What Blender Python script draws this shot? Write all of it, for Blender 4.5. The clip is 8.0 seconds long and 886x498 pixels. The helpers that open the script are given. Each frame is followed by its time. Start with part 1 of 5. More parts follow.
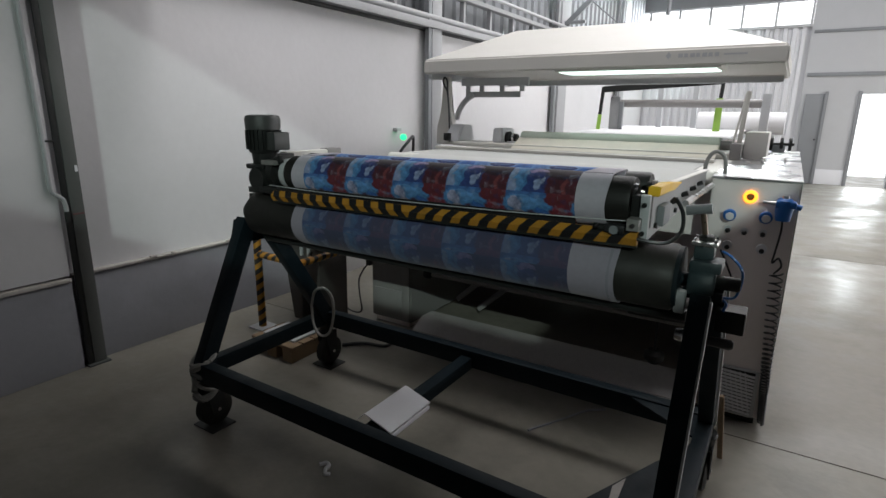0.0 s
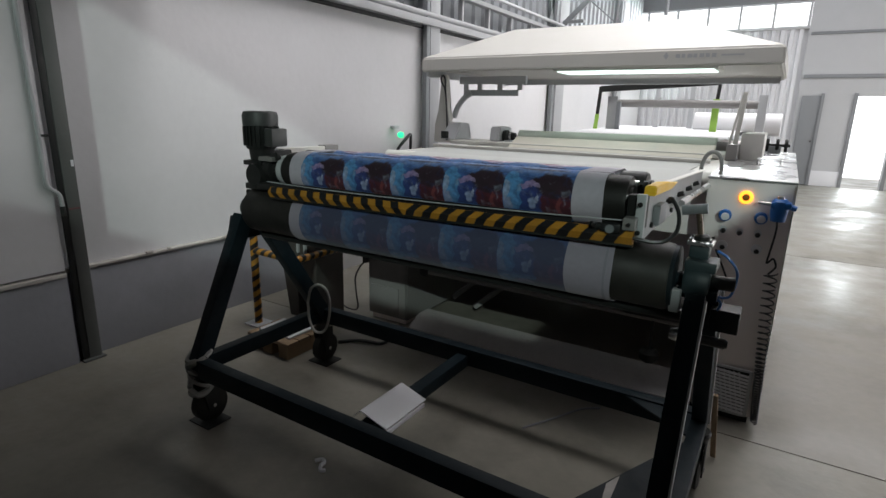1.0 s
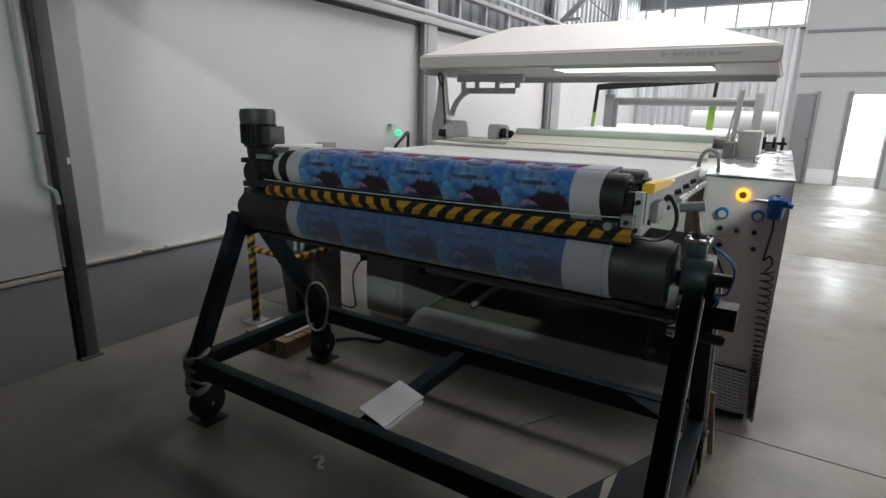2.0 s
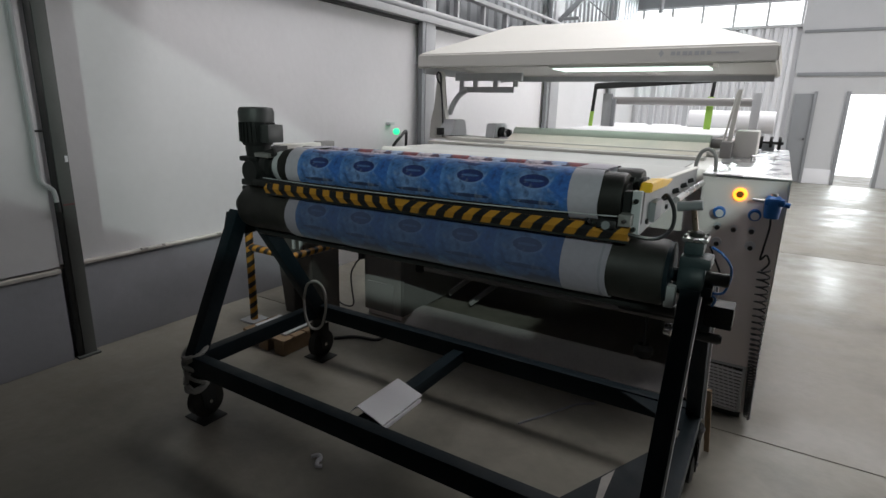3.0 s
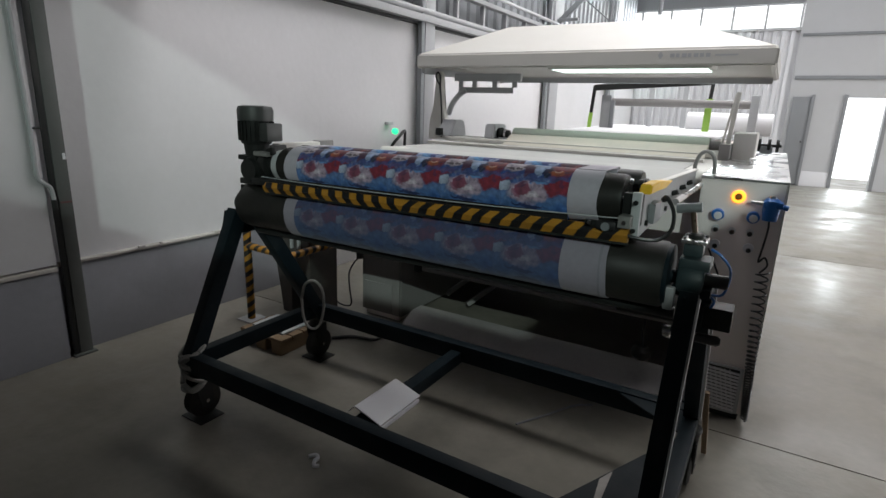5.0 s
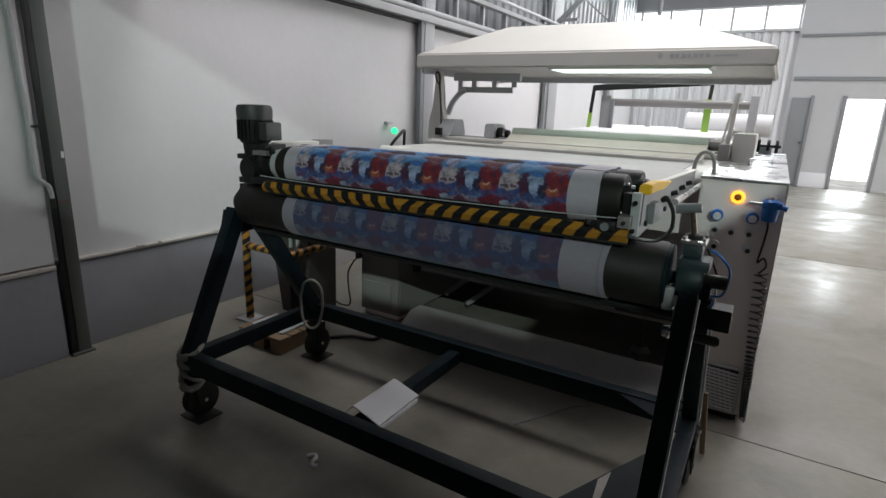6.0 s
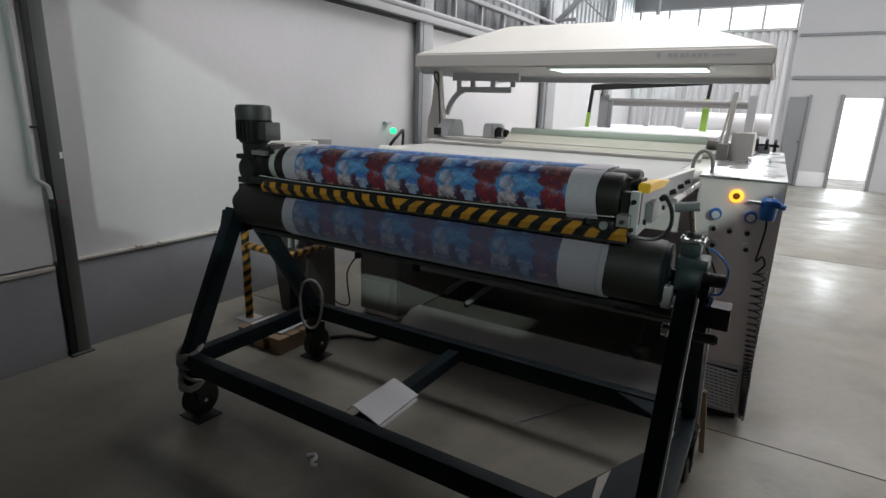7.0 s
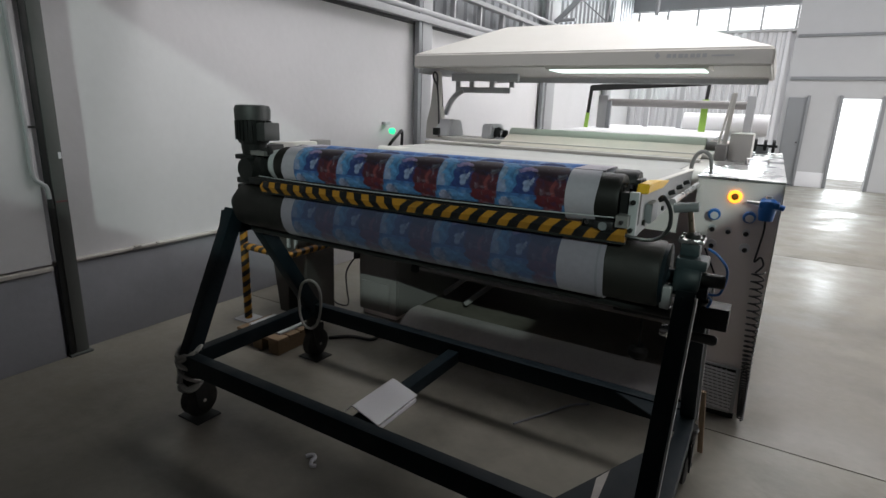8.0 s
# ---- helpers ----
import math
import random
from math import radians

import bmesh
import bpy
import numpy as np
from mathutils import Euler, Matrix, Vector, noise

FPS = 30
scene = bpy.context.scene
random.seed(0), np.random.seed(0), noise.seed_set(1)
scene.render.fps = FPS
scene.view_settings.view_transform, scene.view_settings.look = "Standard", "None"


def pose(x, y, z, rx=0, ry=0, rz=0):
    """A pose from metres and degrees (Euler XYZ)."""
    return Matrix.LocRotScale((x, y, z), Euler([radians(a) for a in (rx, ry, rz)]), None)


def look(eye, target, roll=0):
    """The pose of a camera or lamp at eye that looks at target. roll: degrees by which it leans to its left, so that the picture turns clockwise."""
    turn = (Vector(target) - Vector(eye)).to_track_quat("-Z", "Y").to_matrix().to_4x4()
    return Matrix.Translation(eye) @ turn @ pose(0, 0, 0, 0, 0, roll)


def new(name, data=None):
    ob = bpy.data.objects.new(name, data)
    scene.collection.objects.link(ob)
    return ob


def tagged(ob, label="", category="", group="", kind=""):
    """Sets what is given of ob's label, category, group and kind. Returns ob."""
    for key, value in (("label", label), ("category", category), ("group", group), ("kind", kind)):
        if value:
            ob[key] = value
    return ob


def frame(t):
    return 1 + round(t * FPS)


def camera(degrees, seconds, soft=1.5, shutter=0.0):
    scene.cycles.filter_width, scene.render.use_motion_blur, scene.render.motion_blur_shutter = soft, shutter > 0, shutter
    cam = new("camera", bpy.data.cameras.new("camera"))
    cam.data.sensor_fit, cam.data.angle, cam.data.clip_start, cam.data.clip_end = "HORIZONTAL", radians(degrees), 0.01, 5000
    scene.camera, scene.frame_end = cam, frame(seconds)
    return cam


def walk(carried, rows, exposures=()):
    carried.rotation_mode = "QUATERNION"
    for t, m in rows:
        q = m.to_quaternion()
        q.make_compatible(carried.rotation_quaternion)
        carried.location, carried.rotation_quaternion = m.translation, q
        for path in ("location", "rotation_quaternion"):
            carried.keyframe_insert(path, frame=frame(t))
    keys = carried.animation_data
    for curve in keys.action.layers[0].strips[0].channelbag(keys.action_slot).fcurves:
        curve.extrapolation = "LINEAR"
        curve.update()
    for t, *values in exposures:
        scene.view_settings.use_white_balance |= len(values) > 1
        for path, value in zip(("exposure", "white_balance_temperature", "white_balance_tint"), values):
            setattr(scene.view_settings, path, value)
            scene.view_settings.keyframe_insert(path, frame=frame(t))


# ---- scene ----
cam = camera(78.67, 8.0, soft=1.5)


def view(yaw, pitch, roll, x=0.0, y=0.0, z=0.0):
    return pose(x, y, 1.5 + z, 0, 0, yaw) @ pose(0, 0, 0, 90 - pitch) @ pose(0, 0, 0, 0, 0, -roll)


WALK = [
    (0.0, view(32.152, 14.201, -0.725, 0.003, 0.016, 0.002)),
    (0.5, view(32.014, 14.299, -1.069, 0.003, 0.014, 0.001)),
    (1.0, view(31.764, 14.374, -1.272, 0.005, 0.011, 0.001)),
    (1.5, view(31.575, 14.482, -1.291, 0.003, 0.010, 0.000)),
    (3.0, view(31.183, 14.683, -1.465, 0.003, 0.001, 0.000)),
    (3.5, view(31.009, 14.714, -1.572, 0.003, 0.000, -0.001)),
    (4.0, view(30.997, 14.727, -1.607, 0.004, 0.000, 0.000)),
    (4.5, view(30.965, 14.668, -1.757, 0.000, 0.000, 0.000)),
    (6.0, view(30.796, 14.684, -2.103, -0.005, 0.002, -0.001)),
    (6.5, view(30.695, 14.670, -2.058, -0.006, 0.000, -0.001)),
    (7.0, view(30.685, 14.669, -1.983, -0.004, -0.001, -0.003)),
    (7.5, view(30.709, 14.650, -1.987, -0.003, 0.000, -0.003)),
    (8.0, view(30.554, 14.645, -2.036, -0.005, -0.002, -0.002)),
]
walk(cam, WALK)

# ---- light ----
world = bpy.data.worlds.new("sky")
scene.world = world
world.use_nodes = True
wt = world.node_tree
sky = wt.nodes.new("ShaderNodeTexSky")
sky.sky_type, sky.sun_disc = "NISHITA", False
sky.sun_elevation, sky.sun_rotation = radians(23), radians(151)
wt.nodes["Background"].inputs["Strength"].default_value = 0.05
wt.links.new(sky.outputs[0], wt.nodes["Background"].inputs["Color"])


def area(name, place, target, sx, sy, watts, colour=(1, 1, 1)):
    lamp = bpy.data.lights.new(name, "AREA")
    lamp.shape, lamp.size, lamp.size_y, lamp.energy, lamp.color = "RECTANGLE", sx, sy, watts, colour
    ob = new(name, lamp)
    ob.matrix_world = look(place, target)
    return ob


DAY = (1.0, 0.975, 0.985)
COOL = (0.88, 0.96, 1.0)
area("daylight_gable", (-1.7, 15.05, 3.76), (-1.7, 5.0, 1.5), 3.4, 0.5, 190, COOL)
area("daylight_doorway", (1.52, 15.1, 1.0), (1.52, 5.0, 0.6), 0.7, 1.9, 28, COOL)
# three added lights without a visible source, placed to balance floor and walls
area("fill_roof", (0.1, 8.1, 6.15), (0.1, 8.1, 0.0), 4.4, 3.8, 440, DAY)
area("fill_near_roof", (-1.1, 3.05, 6.15), (-1.1, 3.05, 0.0), 4.3, 1.5, 155, DAY)
area("fill_east", (5.9, 9.2, 1.65), (-3.0, 9.2, 1.65), 7.0, 3.1, 340, DAY)
sun_data = bpy.data.lights.new("sun", "SUN")
sun_data.energy, sun_data.angle, sun_data.color = 1.0, radians(0.3), (0.82, 1.0, 0.93)
new("sun", sun_data).matrix_world = look((4.95, -9.0, 6.32), (0.0, 0.0, 2.0))
scene.view_settings.exposure = 0.0


# ---- materials ----
def surface(name, colour, rough=0.6, metal=0.0, vary=0.15, scale=6.0, bump=0.05, stain=None, stain_amount=0.5, coat=0.0,
            fine=60.0, spec=0.5, patchy=0.12):
    """Paint, metal, concrete or cloth: a base colour with a coarse and a fine variation, stains and a fine relief."""
    m = bpy.data.materials.new(name)
    m.use_nodes = True
    n, l = m.node_tree.nodes, m.node_tree.links
    b = n["Principled BSDF"]
    tc = n.new("ShaderNodeTexCoord")
    big, small = n.new("ShaderNodeTexNoise"), n.new("ShaderNodeTexNoise")
    big.inputs["Scale"].default_value, big.inputs["Detail"].default_value = scale, 6
    small.inputs["Scale"].default_value, small.inputs["Detail"].default_value = scale * fine / 6, 4
    l.new(tc.outputs["Object"], big.inputs["Vector"])
    l.new(tc.outputs["Object"], small.inputs["Vector"])
    dark = tuple(c * (1 - vary) for c in colour)
    light = tuple(min(1, c * (1 + vary)) for c in colour)
    mix = n.new("ShaderNodeMix")
    mix.data_type = "RGBA"
    mix.inputs["A"].default_value, mix.inputs["B"].default_value = (*dark, 1), (*light, 1)
    ad = n.new("ShaderNodeMath")
    ad.operation = "MULTIPLY_ADD"
    ad.inputs[1].default_value = 0.4
    l.new(small.outputs["Fac"], ad.inputs[0])
    sc = n.new("ShaderNodeMath")
    sc.operation = "MULTIPLY"
    sc.inputs[1].default_value = 0.6
    l.new(big.outputs["Fac"], sc.inputs[0])
    l.new(sc.outputs[0], ad.inputs[2])
    l.new(ad.outputs[0], mix.inputs["Factor"])
    out = mix.outputs["Result"]
    if stain:
        st = n.new("ShaderNodeTexNoise")
        st.inputs["Scale"].default_value, st.inputs["Detail"].default_value, st.inputs["Roughness"].default_value = scale * 0.45, 8, 0.65
        l.new(tc.outputs["Object"], st.inputs["Vector"])
        rp = n.new("ShaderNodeValToRGB")
        rp.color_ramp.elements[0].position, rp.color_ramp.elements[1].position = 0.5, 0.72
        rp.color_ramp.elements[1].color = (stain_amount,) * 3 + (1,)
        l.new(st.outputs["Fac"], rp.inputs["Fac"])
        m2 = n.new("ShaderNodeMix")
        m2.data_type = "RGBA"
        m2.inputs["B"].default_value = (*stain, 1)
        l.new(rp.outputs["Color"], m2.inputs["Factor"])
        l.new(out, m2.inputs["A"])
        out = m2.outputs["Result"]
    l.new(out, b.inputs["Base Color"])
    mr = n.new("ShaderNodeMapRange")
    mr.inputs["From Min"].default_value, mr.inputs["From Max"].default_value = 0.25, 0.75
    mr.inputs["To Min"].default_value, mr.inputs["To Max"].default_value = max(0.02, rough - patchy), min(1, rough + patchy)
    b.inputs["Specular IOR Level"].default_value = spec
    l.new(big.outputs["Fac"], mr.inputs["Value"])
    l.new(mr.outputs["Result"], b.inputs["Roughness"])
    b.inputs["Metallic"].default_value, b.inputs["Coat Weight"].default_value = metal, coat
    if bump:
        bp = n.new("ShaderNodeBump")
        bp.inputs["Strength"].default_value, bp.inputs["Distance"].default_value = bump, 0.01
        l.new(small.outputs["Fac"], bp.inputs["Height"])
        l.new(bp.outputs["Normal"], b.inputs["Normal"])
    return m


def glow(name, colour, strength):
    m = bpy.data.materials.new(name)
    m.use_nodes = True
    b = m.node_tree.nodes["Principled BSDF"]
    b.inputs["Base Color"].default_value = (*colour, 1)
    b.inputs["Emission Color"].default_value, b.inputs["Emission Strength"].default_value = (*colour, 1), strength
    return m


WHITE_WALL = surface("white wall paint", (0.57, 0.565, 0.57), 0.75, vary=0.09, scale=1.8, bump=0.12, stain=(0.49, 0.50, 0.49), stain_amount=0.4)
DADO = surface("grey dado paint", (0.21, 0.21, 0.23), 0.6, vary=0.12, scale=2.5, bump=0.1, stain=(0.13, 0.13, 0.14))
CONCRETE = surface("smooth concrete", (0.190, 0.177, 0.148), 0.47, vary=0.36, scale=2.6, bump=0.16, stain=(0.090, 0.082, 0.068), stain_amount=0.75, patchy=0.22, fine=42)
DUSTY = surface("dusty plaster ledge", (0.40, 0.38, 0.35), 0.9, vary=0.25, scale=7, bump=0.3, stain=(0.22, 0.21, 0.2))
GREY_STEEL = surface("grey painted steel", (0.19, 0.20, 0.21), 0.55, vary=0.12, scale=5)
MID_STEEL = surface("weathered grey steel", (0.32, 0.325, 0.33), 0.6, vary=0.15, scale=5, stain=(0.2, 0.2, 0.2))
COLUMN_PAINT = surface("dark grey-green column paint", (0.085, 0.09, 0.085), 0.6, vary=0.15, scale=4, bump=0.05, stain=(0.05, 0.05, 0.048))
MOTOR_PAINT = surface("dark motor enamel", (0.040, 0.043, 0.041), 0.5, vary=0.2, scale=12, bump=0.04, stain=(0.08, 0.08, 0.075), stain_amount=0.4)
LIGHT_STEEL = surface("light grey steel", (0.42, 0.43, 0.44), 0.5, vary=0.08, scale=4)
ROOF_STEEL = surface("white ribbed sheet", (0.62, 0.63, 0.65), 0.55, vary=0.06, scale=2)
STAND_PAINT = surface("dark blue-green paint", (0.006, 0.012, 0.016), 0.55, vary=0.35, scale=9, bump=0.06, stain=(0.03, 0.035, 0.035), stain_amount=0.4, spec=0.14)
TEAL = surface("worn teal grey paint", (0.022, 0.036, 0.040), 0.5, vary=0.25, scale=14, bump=0.05, stain=(0.09, 0.10, 0.10), stain_amount=0.4)
BLACK_PAINT = surface("black painted steel", (0.014, 0.015, 0.0145), 0.5, vary=0.35, scale=12, bump=0.05, stain=(0.035, 0.034, 0.03), stain_amount=0.4, spec=0.3)
RUBBER = surface("dark roller rubber", (0.014, 0.0135, 0.012), 0.55, vary=0.3, scale=9, bump=0.05, stain=(0.05, 0.045, 0.038), stain_amount=0.35, spec=0.25)
MACHINE_WHITE = surface("cream white enamel", (0.57, 0.56, 0.52), 0.6, vary=0.04, scale=3, bump=0.02)
MACHINE_GREY = surface("warm grey enamel", (0.76, 0.70, 0.68), 0.42, vary=0.05, scale=4, bump=0.03)
BEAM_GREY = surface("mid grey enamel", (0.38, 0.362, 0.35), 0.5, vary=0.25, scale=4, bump=0.03, stain=(0.20, 0.19, 0.18))
VENT_GREY = surface("dull grey vent", (0.19, 0.184, 0.178), 0.6, vary=0.12, scale=6, bump=0.04)
PEDESTAL = surface("oily dark steel", (0.05, 0.046, 0.042), 0.5, vary=0.3, scale=7, bump=0.08, stain=(0.09, 0.075, 0.06))
MACHINE_DARK = surface("dark grey enamel", (0.20, 0.192, 0.185), 0.5, vary=0.15, scale=4, bump=0.03)
STAINLESS = surface("brushed stainless steel", (0.55, 0.55, 0.55), 0.28, 0.9, vary=0.08, scale=5, bump=0.02)
CHROME = surface("chromed steel", (0.6, 0.6, 0.6), 0.18, 1.0, vary=0.05, scale=10, bump=0.0)
BLUE_PLASTIC = surface("blue plastic", (0.02, 0.13, 0.42), 0.35, vary=0.1, scale=20, bump=0.0)
BLACK_PLASTIC = surface("black plastic", (0.015, 0.015, 0.016), 0.4, vary=0.2, scale=20, bump=0.0)
YELLOW = surface("yellow paint", (0.85, 0.50, 0.02), 0.45, vary=0.08, scale=15, bump=0.02)
HAZARD_YELLOW = surface("worn hazard yellow", (0.43, 0.20, 0.022), 0.5, vary=0.25, scale=20, bump=0.03, stain=(0.16, 0.09, 0.02), stain_amount=0.5)
WOOD = surface("rough pallet wood", (0.21, 0.145, 0.085), 0.8, vary=0.3, scale=9, bump=0.3)
PAPER = surface("white sheet plastic", (0.66, 0.66, 0.68), 0.45, vary=0.05, scale=8, bump=0.02)
BLANKET = surface("pale grey blanket", (0.38, 0.38, 0.365), 0.8, vary=0.06, scale=6, bump=0.05)
CLOTH_WHITE = surface("white cotton cloth", (0.70, 0.70, 0.71), 0.9, vary=0.04, scale=12, bump=0.1)
CLOTH_MINT = surface("pale mint cloth roll", (0.52, 0.58, 0.50), 0.85, vary=0.1, scale=7, bump=0.08)
CLOTH_CREAM = surface("cream cloth with faint print", (0.60, 0.57, 0.49), 0.85, vary=0.12, scale=9, bump=0.08, stain=(0.48, 0.50, 0.44), stain_amount=0.6)
CLOTH_EDGE = surface("white cloth edge", (0.45, 0.42, 0.475), 0.8, vary=0.06, scale=20, bump=0.1)
CLOTH_MARGIN = surface("grey cloth selvedge", (0.22, 0.21, 0.24), 0.9, vary=0.1, scale=20, bump=0.1)
GREEN_STRAP = surface("lime green strap", (0.30, 0.52, 0.08), 0.6, vary=0.1, scale=20, bump=0.02)
ROPE = surface("dirty grey rag", (0.27, 0.27, 0.25), 0.95, vary=0.3, scale=20, bump=0.3)
GLASS_WHITE = glow("daylight backdrop", (0.97, 0.985, 1.0), 1.8)
TUBE_GLOW = glow("lit diffuser", (0.80, 1.0, 0.92), 1.6)
GREEN_GLOW = glow("green signal lamp", (0.02, 0.75, 0.28), 1.5)
ORANGE_GLOW = glow("amber ring lamp", (1.0, 0.36, 0.03), 2.2)


# ---- mesh helpers ----
def mesh_of(name, bm, material):
    me = bpy.data.meshes.new(name)
    bmesh.ops.recalc_face_normals(bm, faces=bm.faces)
    bm.to_mesh(me)
    bm.free()
    me.materials.append(material)
    return me


def smooth(me, limit=40):
    for p in me.polygons:
        p.use_smooth = True
    me.set_sharp_from_angle(angle=radians(limit))


def thing(name, base, label, category, group="", kind=""):
    ob = new(name)
    ob.location = base
    ob.empty_display_size = 0.1
    return tagged(ob, label, category, group, kind)


def part(name, bm, material, parent, label=""):
    me = mesh_of(name, bm, material)
    smooth(me)
    ob = new(name, me)
    origin = Vector((0, 0, 0))
    up = parent
    while up is not None:
        origin = origin + up.location
        up = up.parent
    ob.parent = parent
    ob.matrix_parent_inverse = Matrix.Translation(-origin) if parent.type == "EMPTY" else Matrix.Identity(4)
    return tagged(ob, label)


def solo(name, bm, material, label, category, group="", kind=""):
    me = mesh_of(name, bm, material)
    smooth(me)
    return tagged(new(name, me), label, category, group, kind)


def box(x0, x1, y0, y1, z0, z1, bevel=0.004, bm=None):
    b = bmesh.new()
    bmesh.ops.create_cube(b, size=1.0)
    for v in b.verts:
        v.co = Vector((x0 + (v.co.x + 0.5) * (x1 - x0), y0 + (v.co.y + 0.5) * (y1 - y0), z0 + (v.co.z + 0.5) * (z1 - z0)))
    if bevel:
        bmesh.ops.bevel(b, geom=b.edges[:], offset=bevel, segments=2, profile=0.6, affect="EDGES")
    return join(bm, b)


def join(bm, other):
    if bm is None:
        return other
    me = bpy.data.meshes.new("scratch")
    other.to_mesh(me)
    other.free()
    bm.from_mesh(me)
    bpy.data.meshes.remove(me)
    return bm


def rod(p, q, r, n=20, bm=None, r2=None, caps=True):
    """A cylinder or cone from p to q."""
    p, q = Vector(p), Vector(q)
    b = bmesh.new()
    bmesh.ops.create_cone(b, cap_ends=caps, segments=n, radius1=r, radius2=r if r2 is None else r2, depth=(q - p).length)
    b.transform(Matrix.Translation((p + q) / 2) @ (q - p).to_track_quat("Z", "Y").to_matrix().to_4x4())
    return join(bm, b)


def beam(p, q, w, h, bm=None, up=(0, 0, 1), bevel=0.004):
    """A square tube from p to q, w across and h high."""
    p, q = Vector(p), Vector(q)
    d = (q - p).normalized()
    side = d.cross(Vector(up)).normalized()
    top = side.cross(d).normalized()
    b = box(-w / 2, w / 2, 0, (q - p).length, -h / 2, h / 2, bevel)
    m = Matrix((side, d, top)).transposed().to_4x4()
    b.transform(Matrix.Translation(p) @ m)
    return join(bm, b)


def lathe(profile, p, q, n=32, bm=None):
    """A turned solid: (distance along p-q, radius) pairs about the axis p-q."""
    p, q = Vector(p), Vector(q)
    rot_m = Matrix.Translation(p) @ (q - p).to_track_quat("Z", "Y").to_matrix().to_4x4()
    b = bmesh.new()
    rings = []
    for z, r in profile:
        rings.append([b.verts.new(rot_m @ Vector((r * math.cos(2 * math.pi * i / n), r * math.sin(2 * math.pi * i / n), z))) for i in range(n)])
    for a, c in zip(rings, rings[1:]):
        for i in range(n):
            b.faces.new((a[i], a[(i + 1) % n], c[(i + 1) % n], c[i]))
    b.faces.new(rings[0])
    b.faces.new(rings[-1])
    return join(bm, b)


def tube(points, r, n=10, bm=None):
    """A bent pipe or cable through points."""
    pts = [Vector(p) for p in points]
    b = bmesh.new()
    rings, normal = [], None
    for i, p in enumerate(pts):
        d = (pts[min(i + 1, len(pts) - 1)] - pts[max(i - 1, 0)]).normalized()
        if normal is None:
            normal = d.orthogonal().normalized()
        normal = (normal - d * normal.dot(d)).normalized()
        side = d.cross(normal)
        rings.append([b.verts.new(p + r * (normal * math.cos(2 * math.pi * k / n) + side * math.sin(2 * math.pi * k / n))) for k in range(n)])
    for a, c in zip(rings, rings[1:]):
        for k in range(n):
            b.faces.new((a[k], a[(k + 1) % n], c[(k + 1) % n], c[k]))
    b.faces.new(rings[0])
    b.faces.new(rings[-1])
    return join(bm, b)


def curve_points(points, steps=8):
    """A smooth line through points."""
    pts = [Vector(p) for p in points]
    pts = [2 * pts[0] - pts[1]] + pts + [2 * pts[-1] - pts[-2]]
    out = []
    for i in range(1, len(pts) - 2):
        a, b, c, d = pts[i - 1:i + 3]
        for k in range(steps):
            t = k / steps
            out.append(0.5 * ((2 * b) + (c - a) * t + (2 * a - 5 * b + 4 * c - d) * t * t + (3 * b - a - 3 * c + d) * t ** 3))
    out.append(pts[-2])
    return out


def prism(outline, axis, lo, hi, bm=None, bevel=0.0):
    """A plate: an outline of 2D points drawn out along an axis."""
    def co(u, v, w):
        return {"x": (w, u, v), "y": (u, w, v), "z": (u, v, w)}[axis]
    b = bmesh.new()
    lo_ring = [b.verts.new(co(u, v, lo)) for u, v in outline]
    hi_ring = [b.verts.new(co(u, v, hi)) for u, v in outline]
    b.faces.new(lo_ring)
    b.faces.new(hi_ring)
    k = len(outline)
    for i in range(k):
        b.faces.new((lo_ring[i], lo_ring[(i + 1) % k], hi_ring[(i + 1) % k], hi_ring[i]))
    if bevel:
        bmesh.ops.bevel(b, geom=b.edges[:], offset=bevel, segments=2, affect="EDGES")
    return join(bm, b)


# ---- the hall ----
WX, NY, EX, SY, ROOF = -3.45, 15.2, 6.0, -12.0, 6.2


